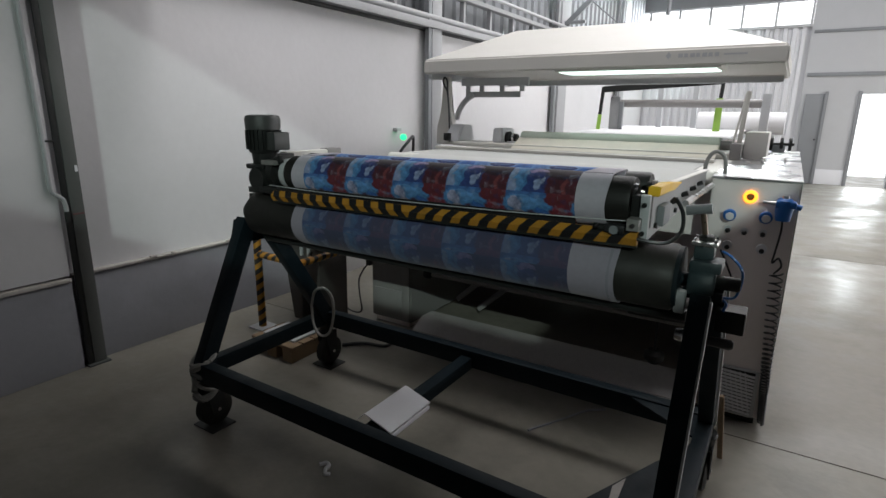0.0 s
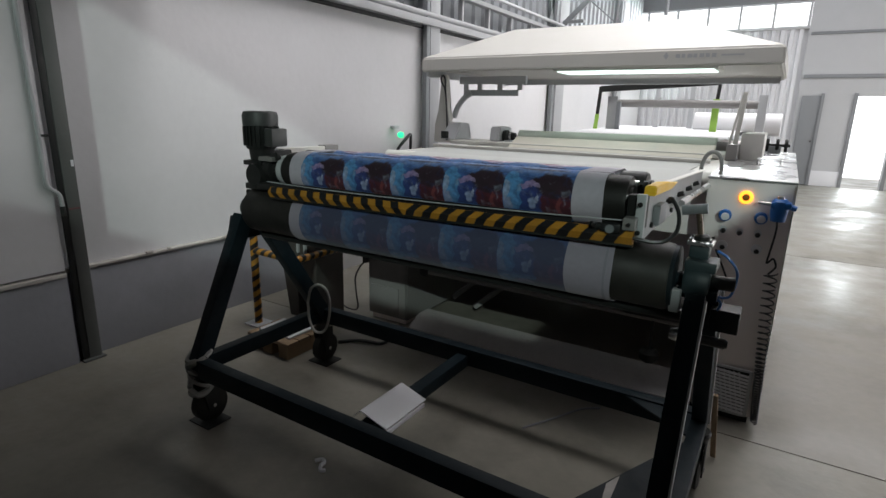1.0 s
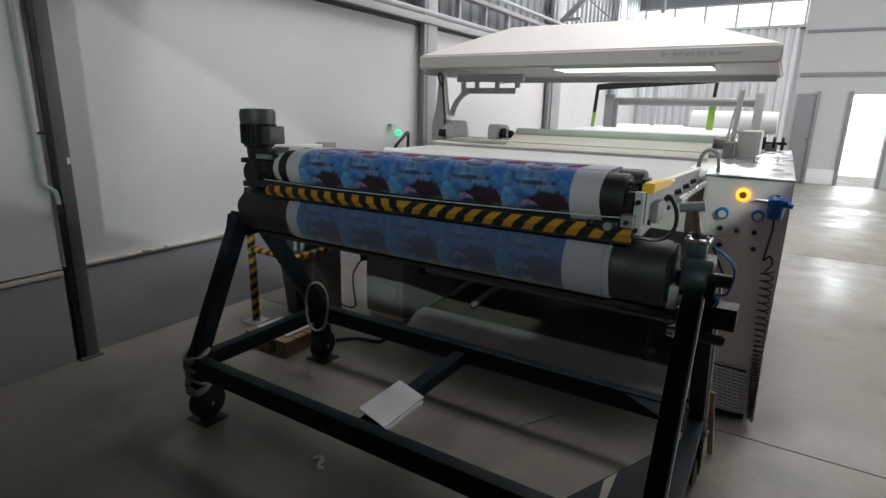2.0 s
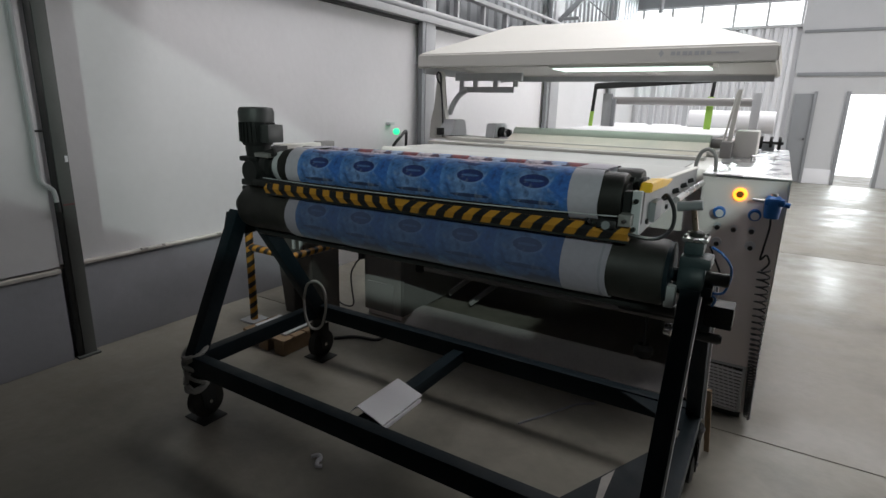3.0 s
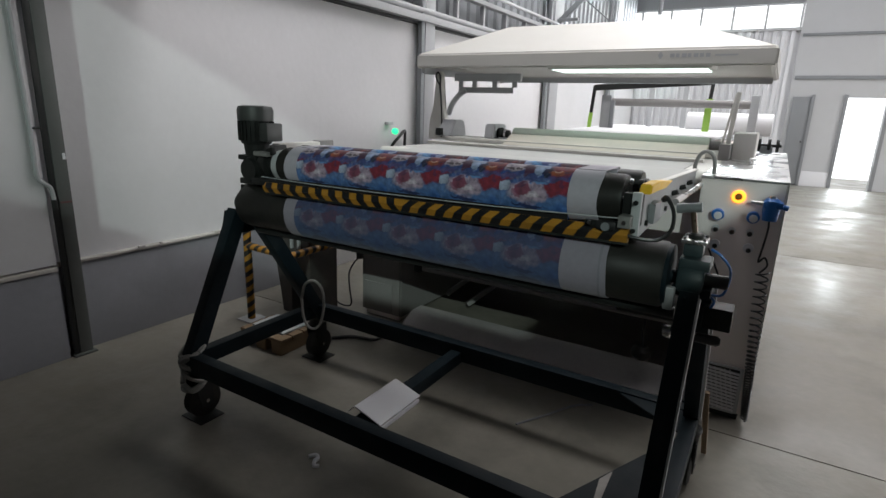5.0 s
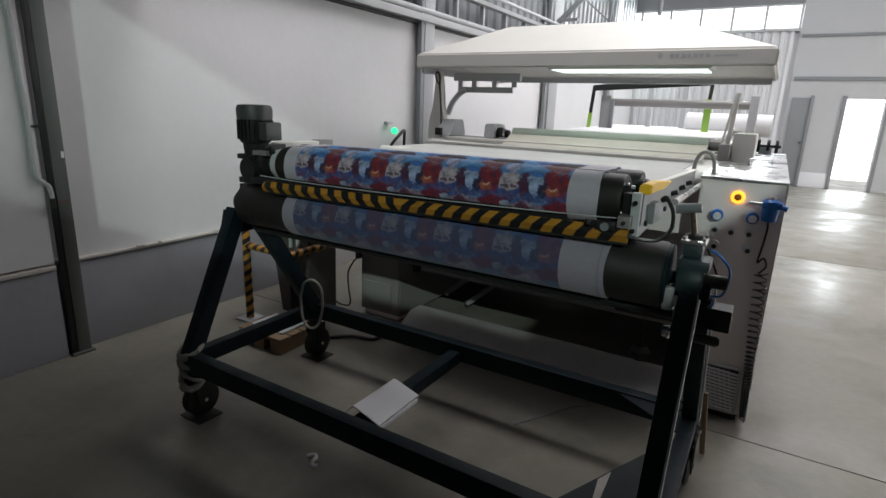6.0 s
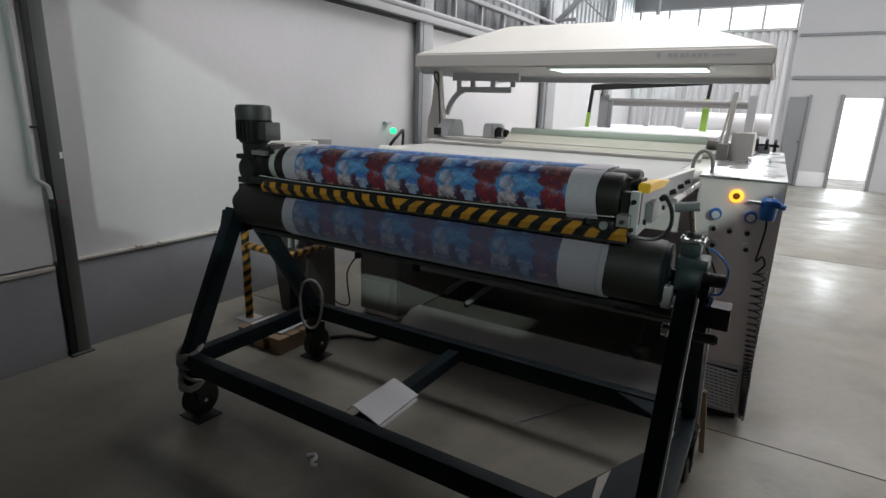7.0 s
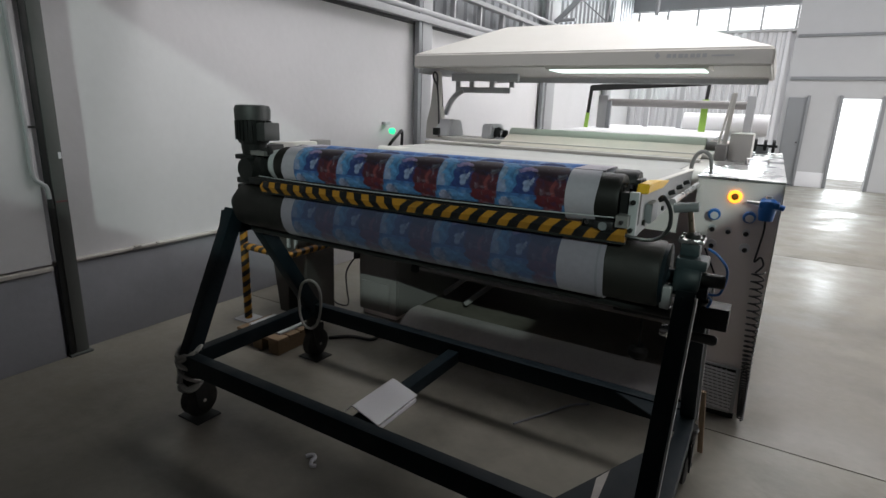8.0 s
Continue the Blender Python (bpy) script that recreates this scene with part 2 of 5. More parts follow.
def build_hall():
    floor = solo("floor", box(WX - 0.3, EX + 0.3, SY - 0.3, NY + 0.3, -0.30, -0.012, 0), CONCRETE,
                 "smooth grey concrete floor with cut joints and stains", "floor", kind="structure")
    xs, ys = (WX - 0.3, 4.05, EX + 0.3), (SY - 0.3, -5.9, -1.6, 2.735, 7.1, 11.4, NY + 0.3)
    for i in range(2):
        for j in range(6):
            part("slab", box(xs[i] + 0.004, xs[i + 1] - 0.004, ys[j] + 0.004, ys[j + 1] - 0.004, -0.02, 0, 0.003), CONCRETE, floor)
    west = solo("wall_west", box(WX - 0.25, WX, SY, NY, 0.56, 2.34, 0), WHITE_WALL,
                "white painted plaster wall, slightly stained", "wall", kind="structure")
    part("dado", box(WX + 0.031, WX + 0.09, SY, 1.38, 0.0, 0.535, 0.004), DADO, west, "dark grey painted lower wall")
    part("ledge", box(WX + 0.046, WX + 0.10, SY, 1.38, 0.535, 0.56, 0.006), DUSTY, west, "pale dusty ledge")
    part("panel", box(WX + 0.001, WX + 0.085, SY, 1.38, 0.57, 2.34, 0.004), WHITE_WALL, west, "greyish white wall panel")
    part("dado", box(WX - 0.25, WX + 0.03, SY, 3.25, 0.0, 0.545, 0.004), DADO, west, "dark grey painted lower wall")
    part("dado", box(WX - 0.25, WX + 0.03, 3.25, NY, 0.0, 0.545, 0.004), WHITE_WALL, west, "white painted lower wall")
    part("ledge", box(WX - 0.25, WX + 0.045, SY, NY, 0.545, 0.563, 0.005), DUSTY, west, "pale dusty ledge")
    rng = random.Random(4)
    for k in range(14):
        y, r = rng.uniform(-0.2, 3.1), rng.uniform(0.006, 0.014)
        x = WX + (0.088 if y < 1.35 else 0.032)
        crumb = box(x, x + 2 * r, y, y + rng.uniform(0.01, 0.05), 0.5625 if y > 1.35 else 0.5595, 0.5625 + r, 0.002)
        part("plaster_crumb", crumb, DUSTY, west)
    # ribbed cladding above the plaster wall
    b = bmesh.new()
    ribs(b, "y", SY, NY, WX - 0.12, 2.4, ROOF, 0.25, 0.035, 1)
    part("cladding", b, GREY_STEEL, west, "grey ribbed sheet cladding")
    # unseen end wall, dark so that it bounces little light
    solo("wall_south", box(WX - 0.25, EX, SY - 0.25, SY, 0, ROOF, 0), DADO, "unseen closing end wall, dark grey to limit bounced light", "wall", kind="structure")
    # unseen east wall: opened for an added light, near stretch dark against bounce
    e = solo("wall_east", box(EX, EX + 0.25, SY, NY, 3.3, ROOF, 0), WHITE_WALL, "unseen white wall, left open below for an added side light", "wall", kind="structure")
    part("side_wall", box(EX, EX + 0.25, SY, 5.6, 0, 3.3, 0), DADO, e, "unseen wall stretch, dark grey to limit bounced light")
    part("side_wall", box(EX, EX + 0.25, 12.8, NY, 0, 3.3, 0), WHITE_WALL, e)
    part("threshold", box(EX, EX + 0.25, 5.6, 12.8, -0.02, 0.03, 0), CONCRETE, e)
    # north wall: doorway, ribbed cladding, window band
    n = solo("wall_north", box(1.87, EX, NY, NY + 0.25, 0, ROOF, 0), LIGHT_STEEL, "pale grey panelled end wall with a bright doorway", "wall", kind="structure")
    part("panel", box(0.05, 1.17, NY, NY + 0.25, 0, 3.5, 0), LIGHT_STEEL, n)
    part("panel", box(1.17, 1.87, NY, NY + 0.25, 2.0, ROOF, 0), LIGHT_STEEL, n)
    part("panel", box(0.05, 1.17, NY + 0.003, NY + 0.25, 3.5, ROOF, 0), LIGHT_STEEL, n)
    part("panel", box(WX - 0.25, 0.05, NY + 0.1, NY + 0.25, 0, 3.5, 0), ROOF_STEEL, n)
    part("panel", box(WX - 0.25, 0.05, NY, NY + 0.25, 4.02, ROOF, 0), GREY_STEEL, n)
    part("window_sill", box(WX, 0.05, NY - 0.03, NY + 0.2, 3.44, 3.5), LIGHT_STEEL, n)
    for k in range(6):
        x = WX + 0.02 + k * 0.69
        part("mullion", box(x - 0.025, x + 0.025, NY, NY + 0.06, 3.5, 4.02), LIGHT_STEEL, n)
    b = bmesh.new()
    ribs(b, "x", WX, 0.02, NY + 0.06, 0.0, 3.44, 0.18, 0.05, -1)
    part("ribbed_cladding", b, ROOF_STEEL, n, "white ribbed sheet cladding")
    part("rail", box(0.1, EX, NY - 0.05, NY, 2.38, 2.46), GREY_STEEL, n, "grey horizontal rail")
    part("rail", box(0.1, EX, NY - 0.04, NY, 3.3, 3.36), GREY_STEEL, n)
    part("door_frame", box(1.10, 1.17, NY - 0.05, NY, 0, 2.06), GREY_STEEL, n)
    part("door_frame", box(1.87, 1.94, NY - 0.05, NY, 0, 2.06), GREY_STEEL, n)
    part("skirting", box(0.05, 1.10, NY - 0.02, NY, 0, 0.34), ROOF_STEEL, n, "pale lower band")
    solo("backdrop", box(WX - 4, EX + 4, NY + 3.0, NY + 3.05, -0.5, 8, 0), GLASS_WHITE, "bright overexposed daylight outside", "backdrop", kind="structure")
    solo("ground", box(-3, EX, NY + 0.3, NY + 3.0, -0.3, -0.02, 0), CONCRETE, "pale sunlit ground outside the doorway", "ground", kind="structure")
    # unseen wall added to block roof light; then both roofs, cut where light enters
    solo("wall_light_screen", box(WX, EX, 2.03, 2.15, 2.36, ROOF, 0), DADO, "dark unseen wall added to block roof light and edge the sun patch", "wall", kind="structure")
    # near roof: hole sized so sun reaches wall and rolls but not the floor
    low = box(WX - 0.3, EX + 0.3, SY - 0.3, -9.9, ROOF, ROOF + 0.1, 0)
    low = box(WX - 0.3, EX + 0.3, -6.88, 2.15, ROOF, ROOF + 0.1, 0, low)
    low = box(WX - 0.3, 0.4, -9.9, -6.88, ROOF, ROOF + 0.1, 0, low)
    low = box(5.9, EX + 0.3, -9.9, -6.88, ROOF, ROOF + 0.1, 0, low)
    solo("ceiling", low, DADO, "unseen dark roof with an opening cut to shape the sunlight", "ceiling", kind="structure")
    # far roof: openings made only for the two added lamps
    b = box(WX - 0.3, EX + 0.3, 2.15, 2.25, ROOF, ROOF + 0.1, 0)
    b = box(WX - 0.3, -3.3, 2.25, 3.85, ROOF, ROOF + 0.1, 0, b)
    b = box(1.15, EX + 0.3, 2.25, 3.85, ROOF, ROOF + 0.1, 0, b)
    b = box(WX - 0.3, EX + 0.3, 3.85, 6.1, ROOF, ROOF + 0.1, 0, b)
    b = box(WX - 0.3, EX + 0.3, 10.1, NY + 0.3, ROOF, ROOF + 0.1, 0, b)
    b = box(WX - 0.3, -2.2, 6.1, 10.1, ROOF, ROOF + 0.1, 0, b)
    b = box(2.4, EX + 0.3, 6.1, 10.1, ROOF, ROOF + 0.1, 0, b)
    solo("ceiling", b, ROOF_STEEL, "unseen white sheet roof with openings for two added lights", "ceiling", kind="structure")
    d = solo("door_1", box(0.14, 0.50, NY - 0.06, NY - 0.01, 0.02, 2.0, 0.006), GREY_STEEL, "narrow grey steel door, closed", "door", kind="structure")
    part("door_frame", box(0.50, 0.56, NY - 0.10, NY - 0.002, 0, 2.05), GREY_STEEL, d)
    part("door_handle", rod((0.44, NY - 0.12, 1.0), (0.44, NY - 0.06, 1.0), 0.02), BLACK_PLASTIC, d)


def ribs(b, axis, lo, hi, at, z0, z1, pitch, depth, sign):
    """Ribbed sheet: trapezoid waves along an axis."""
    k = int((hi - lo) / pitch)
    line = []
    for i in range(k):
        s = lo + i * pitch
        for f, d in ((0, 0), (0.35, 0), (0.45, 1), (0.9, 1)):
            line.append((s + f * pitch, at + sign * d * depth))
    for (u0, v0), (u1, v1) in zip(line, line[1:]):
        if axis == "x":
            q = [(u0, v0, z0), (u1, v1, z0), (u1, v1, z1), (u0, v0, z1)]
        else:
            q = [(v0, u0, z0), (v1, u1, z0), (v1, u1, z1), (v0, u0, z1)]
        b.faces.new([b.verts.new(c) for c in q])
    bmesh.ops.remove_doubles(b, verts=b.verts, dist=0.0005)


build_hall()


# ---- the printed cloth ----
RY, UZ, UR, LZ, LR = 1.74, 1.215, 0.086, 1.02, 0.106
PRINT_X0, PRINT_X1, SPEED = -1.735, -0.543, 46.75
# the swing arms hang a little askew, so the delivery roller and the guard bar rise towards the free end
ARM_TILT, ARM_RISE = -0.5, 0.016


def print_material(name, axis_z, rate, strength, ground, margin, axis_y=RY, lead=168.0):
    """A repeating print of soft colour patches; x runs across the cloth, the angle about the roll runs along it."""
    m = bpy.data.materials.new(name)
    m.use_nodes = True
    n, l = m.node_tree.nodes, m.node_tree.links
    bsdf = n["Principled BSDF"]

    def put(value, socket):
        if isinstance(value, (int, float)):
            socket.default_value = value
        else:
            l.new(value, socket)

    def f(op, a, b=0.0, c=0.0):
        k = n.new("ShaderNodeMath")
        k.operation = op
        for i, v in enumerate((a, b, c)):
            put(v, k.inputs[i])
        return k.outputs[0]

    tc = n.new("ShaderNodeTexCoord")
    sep = n.new("ShaderNodeSeparateXYZ")
    l.new(tc.outputs["Object"], sep.inputs[0])
    noise_a = n.new("ShaderNodeTexNoise")
    noise_a.inputs["Scale"].default_value, noise_a.inputs["Detail"].default_value = 17, 3
    l.new(tc.outputs["Object"], noise_a.inputs["Vector"])
    noise_b = n.new("ShaderNodeTexNoise")
    noise_b.inputs["Scale"].default_value, noise_b.inputs["Detail"].default_value = 55, 4
    l.new(tc.outputs["Object"], noise_b.inputs["Vector"])
    x = sep.outputs["X"]
    angle = f("MULTIPLY", f("ARCTAN2", f("SUBTRACT", sep.outputs["Z"], axis_z), f("SUBTRACT", sep.outputs["Y"], axis_y)), 180 / math.pi)
    u = f("WRAP", f("DIVIDE", f("SUBTRACT", lead, angle), rate), 7.7, 0.0)
    v = f("FRACT", f("DIVIDE", f("SUBTRACT", x, PRINT_X0), (PRINT_X1 - PRINT_X0) / 5))
    # the same wavy edge in every repeat across
    cell = n.new("ShaderNodeCombineXYZ")
    put(f("MULTIPLY", v, 3.2), cell.inputs[0])
    put(f("MULTIPLY", u, 0.95), cell.inputs[1])
    warp = n.new("ShaderNodeTexNoise")
    warp.inputs["Scale"].default_value, warp.inputs["Detail"].default_value = 1.9, 7
    l.new(cell.outputs[0], warp.inputs["Vector"])
    fine = n.new("ShaderNodeTexNoise")
    fine.inputs["Scale"].default_value, fine.inputs["Detail"].default_value = 3.2, 5
    l.new(cell.outputs[0], fine.inputs["Vector"])
    sepw = n.new("ShaderNodeSeparateColor")
    l.new(warp.outputs["Color"], sepw.inputs[0])
    vw = f("ADD", v, f("MULTIPLY", f("SUBTRACT", sepw.outputs[0], 0.5), 0.30))
    uw = f("ADD", u, f("MULTIPLY", f("SUBTRACT", sepw.outputs[1], 0.5), 0.8))

    ramp = n.new("ShaderNodeValToRGB")
    stops = ((0.0, (0.05, 0.14, 0.38)), (0.10, (0.03, 0.08, 0.27)), (0.20, (0.035, 0.09, 0.28)), (0.27, (0.05, 0.16, 0.42)),
             (0.38, (0.05, 0.16, 0.46)), (0.50, (0.06, 0.19, 0.50)), (0.60, (0.11, 0.20, 0.42)), (0.70, (0.04, 0.09, 0.30)),
             (0.80, (0.03, 0.07, 0.25)), (0.90, (0.08, 0.25, 0.52)), (1.0, (0.05, 0.14, 0.38)))
    e = ramp.color_ramp.elements
    e[0].position, e[0].color = stops[0][0], (*stops[0][1], 1)
    e[1].position, e[1].color = stops[-1][0], (*stops[-1][1], 1)
    for p, c in stops[1:-1]:
        e.new(p).color = (*c, 1)
    put(f("DIVIDE", u, 7.7), ramp.inputs["Fac"])
    colour = ramp.outputs["Color"]

    def blend(a, b, fac, mode="MIX"):
        k = n.new("ShaderNodeMix")
        k.data_type, k.blend_type = "RGBA", mode
        put(fac, k.inputs["Factor"])
        for value, socket in ((a, k.inputs["A"]), (b, k.inputs["B"])):
            if isinstance(value, tuple):
                socket.default_value = (*value, 1)
            else:
                l.new(value, socket)
        return k.outputs["Result"]

    def patch(cv, cu, rv, ru, tint, amount=1.0, crisp=4.0, wavy=True):
        nonlocal colour
        vv, uu = (vw, uw) if wavy else (v, u)
        d = f("ADD", f("POWER", f("DIVIDE", f("SUBTRACT", vv, cv), rv), 2.0), f("POWER", f("DIVIDE", f("SUBTRACT", uu, cu), ru), 2.0))
        k = n.new("ShaderNodeMath")
        k.operation, k.use_clamp = "MULTIPLY", True
        put(f("SUBTRACT", 1.0, d), k.inputs[0])
        k.inputs[1].default_value = crisp
        colour = blend(colour, tint, f("MULTIPLY", k.outputs[0], amount))

    # the plain blue field with paler columns
    patch(0.42, 3.1, 0.30, 1.35, (0.17, 0.29, 0.55), 0.8, 1.2)
    patch(0.90, 3.3, 0.15, 1.2, (0.025, 0.13, 0.47), 0.9, 1.5)
    patch(0.02, 3.0, 0.10, 0.9, (0.10, 0.24, 0.56), 0.7, 1.5)
    # dark red blocks and the blue swirl beside them
    patch(0.80, 0.30, 0.26, 1.05, (0.070, 0.007, 0.018), 1.0, 3)
    patch(0.80, 7.65, 0.24, 0.75, (0.12, 0.011, 0.020), 1.0, 5)
    patch(0.70, 1.30, 0.38, 0.66, (0.020, 0.004, 0.014), 1.0, 2.5)
    patch(0.84, 0.35, 0.05, 0.45, (0.22, 0.05, 0.05), 0.6)
    patch(0.42, 0.35, 0.19, 1.05, (0.016, 0.034, 0.17), 0.9, 2)
    patch(0.10, 0.15, 0.13, 0.70, (0.30, 0.35, 0.54), 0.75, 1.6)
    patch(0.20, 0.30, 0.08, 0.55, (0.07, 0.24, 0.50), 0.8)
    patch(0.12, 1.25, 0.17, 0.75, (0.09, 0.29, 0.58), 0.9)
    patch(0.04, 0.95, 0.05, 0.55, (0.42, 0.46, 0.60), 0.6)
    patch(0.44, 0.42, 0.075, 0.22, (0.36, 0.44, 0.66), 0.75, 2)
    patch(0.52, 0.62, 0.04, 0.22, (0.46, 0.50, 0.66), 0.7, 5)
    patch(0.38, 1.30, 0.13, 0.16, (0.34, 0.24, 0.44), 0.75, 5)
    patch(0.50, 1.18, 0.07, 0.12, (0.38, 0.28, 0.46), 0.7, 5)
    # a strip of dark lettering-like marks, then the oval badge
    patch(0.50, 2.30, 0.34, 0.11, (0.010, 0.016, 0.06), 0.85, 6, False)
    patch(0.50, 3.33, 0.26, 0.42, (0.26, 0.37, 0.60), 0.6, 3, False)
    patch(0.50, 3.33, 0.225, 0.36, (0.010, 0.028, 0.15), 1.0, 8, False)
    patch(0.50, 3.34, 0.15, 0.07, (0.10, 0.20, 0.42), 0.7, 4, False)
    # pale garland with red beside it
    patch(0.86, 5.15, 0.23, 0.55, (0.25, 0.016, 0.028), 0.95, 2.5)
    patch(0.42, 4.12, 0.27, 0.13, (0.012, 0.025, 0.13), 0.9)
    patch(0.42, 4.80, 0.31, 0.62, (0.50, 0.37, 0.46), 0.9, 2.2)
    patch(0.36, 5.00, 0.13, 0.36, (0.20, 0.03, 0.07), 0.9, 2.5)
    patch(0.50, 4.72, 0.10, 0.16, (0.62, 0.55, 0.62), 0.8)
    patch(0.27, 4.75, 0.07, 0.18, (0.22, 0.05, 0.10), 0.75)
    patch(0.60, 5.40, 0.15, 0.20, (0.16, 0.36, 0.70), 0.85)
    patch(0.06, 5.00, 0.11, 0.32, (0.46, 0.50, 0.62), 0.8)
    patch(0.08, 5.45, 0.16, 0.16, (0.24, 0.02, 0.03), 0.8)
    # rounded pale and red motifs
    patch(0.50, 5.50, 0.60, 0.16, (0.07, 0.09, 0.26), 0.8)
    patch(0.82, 6.35, 0.22, 0.85, (0.20, 0.015, 0.026), 1.0, 2.5)
    patch(0.14, 6.25, 0.19, 0.62, (0.50, 0.41, 0.45), 0.9, 2.2)
    patch(0.09, 5.98, 0.045, 0.13, (0.05, 0.02, 0.04), 0.85)
    patch(0.21, 6.00, 0.04, 0.12, (0.05, 0.02, 0.04), 0.8)
    patch(0.37, 6.15, 0.10, 0.72, (0.07, 0.010, 0.03), 0.9, 2.5)
    patch(0.52, 6.25, 0.10, 0.62, (0.36, 0.44, 0.64), 0.85)
    patch(0.54, 6.75, 0.09, 0.26, (0.03, 0.14, 0.48), 0.9)
    patch(0.67, 5.95, 0.06, 0.38, (0.012, 0.016, 0.05), 0.9)
    patch(0.81, 5.88, 0.12, 0.28, (0.42, 0.11, 0.045), 0.85, 2.5)
    patch(0.80, 6.05, 0.07, 0.09, (0.62, 0.42, 0.34), 0.7)
    patch(0.30, 7.25, 0.34, 0.30, (0.12, 0.30, 0.60), 0.8)
    patch(0.12, 7.10, 0.10, 0.35, (0.48, 0.42, 0.54), 0.7)
    # darker and lighter flecks inside the patches
    fl = n.new("ShaderNodeMapRange")
    fl.inputs["From Min"].default_value, fl.inputs["From Max"].default_value = 0.3, 0.7
    fl.inputs["To Min"].default_value, fl.inputs["To Max"].default_value = 0.55, 1.2
    l.new(fine.outputs["Fac"], fl.inputs["Value"])
    grey = n.new("ShaderNodeCombineColor")
    for i in range(3):
        l.new(fl.outputs["Result"], grey.inputs[i])
    colour = blend(colour, grey.outputs[0], 1.0, "MULTIPLY")
    # fine ink detail, the same in every repeat across
    for seed_x, lo, hi, tint, amount in ((3.7, 0.54, 0.66, (0.012, 0.020, 0.08), 0.5), (9.1, 0.58, 0.70, (0.40, 0.46, 0.58), 0.28)):
        shift = n.new("ShaderNodeVectorMath")
        shift.operation = "ADD"
        l.new(cell.outputs[0], shift.inputs[0])
        shift.inputs[1].default_value = (seed_x, seed_x * 0.7, 0)
        ink = n.new("ShaderNodeTexNoise")
        ink.inputs["Scale"].default_value, ink.inputs["Detail"].default_value, ink.inputs["Distortion"].default_value = 2.2, 6, 0.6
        l.new(shift.outputs[0], ink.inputs["Vector"])
        cut = n.new("ShaderNodeMapRange")
        cut.inputs["From Min"].default_value, cut.inputs["From Max"].default_value = lo, hi
        l.new(ink.outputs["Fac"], cut.inputs["Value"])
        colour = blend(colour, tint, f("MULTIPLY", cut.outputs["Result"], amount))
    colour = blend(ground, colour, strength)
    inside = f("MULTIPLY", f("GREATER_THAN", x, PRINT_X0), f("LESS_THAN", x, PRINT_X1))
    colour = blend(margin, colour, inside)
    weave = n.new("ShaderNodeMapRange")
    weave.inputs["To Min"].default_value, weave.inputs["To Max"].default_value = 0.88, 1.08
    l.new(noise_b.outputs["Fac"], weave.inputs["Value"])
    grey2 = n.new("ShaderNodeCombineColor")
    for i in range(3):
        l.new(weave.outputs["Result"], grey2.inputs[i])
    colour = blend(colour, grey2.outputs[0], 1.0, "MULTIPLY")
    l.new(colour, bsdf.inputs["Base Color"])
    bsdf.inputs["Roughness"].default_value = 0.72
    bsdf.inputs["Sheen Weight"].default_value = 0.15
    bump = n.new("ShaderNodeBump")
    bump.inputs["Strength"].default_value, bump.inputs["Distance"].default_value = 0.25, 0.004
    l.new(noise_a.outputs["Fac"], bump.inputs["Height"])
    l.new(bump.outputs["Normal"], bsdf.inputs["Normal"])
    return m


PRINT_FACE = print_material("printed cloth face", UZ, SPEED, 1.0, (0.5, 0.5, 0.5), (0.45, 0.42, 0.475))
GY, GZ, GR = RY + 0.15, UZ + 0.026, 0.06
PRINT_GUIDE = print_material("printed cloth on the guide roller", GZ, SPEED, 1.0, (0.5, 0.5, 0.5), (0.45, 0.42, 0.475), GY, 268.0)
# reverse: print shows weakly; ground and white margin also darkened for shade
PRINT_BACK_SHADED = print_material("shaded printed cloth reverse", LZ, SPEED * UR / LR, 0.22, (0.040, 0.051, 0.100), (0.255, 0.232, 0.275))


def cloth_sleeve(x0, x1, y, z, r):
    """Cloth lapped round a roll, with slightly uneven edges."""
    b = bmesh.new()
    k, cols = 96, 40
    rings = []
    for i in range(cols + 1):
        s = x0 + (x1 - x0) * i / cols
        ring = []
        for j in range(k):
            a = 2 * math.pi * j / k
            edge = 0.003 * math.sin(3 * a + 1) if i in (0, cols) else 0
            rr = r + 0.0007 * math.sin(5 * a + 9 * s) * math.sin(7 * s)
            ring.append(b.verts.new((s + edge, y + rr * math.cos(a), z + rr * math.sin(a))))
        rings.append(ring)
    for p, q in zip(rings, rings[1:]):
        for j in range(k):
            b.faces.new((p[j], p[(j + 1) % k], q[(j + 1) % k], q[j]))
    for ring in (rings[0], rings[-1]):
        inner = [b.verts.new((v.co.x, y + (v.co.y - y) * 0.97, z + (v.co.z - z) * 0.97)) for v in ring]
        for j in range(k):
            b.faces.new((ring[j], ring[(j + 1) % k], inner[(j + 1) % k], inner[j]))
    return b


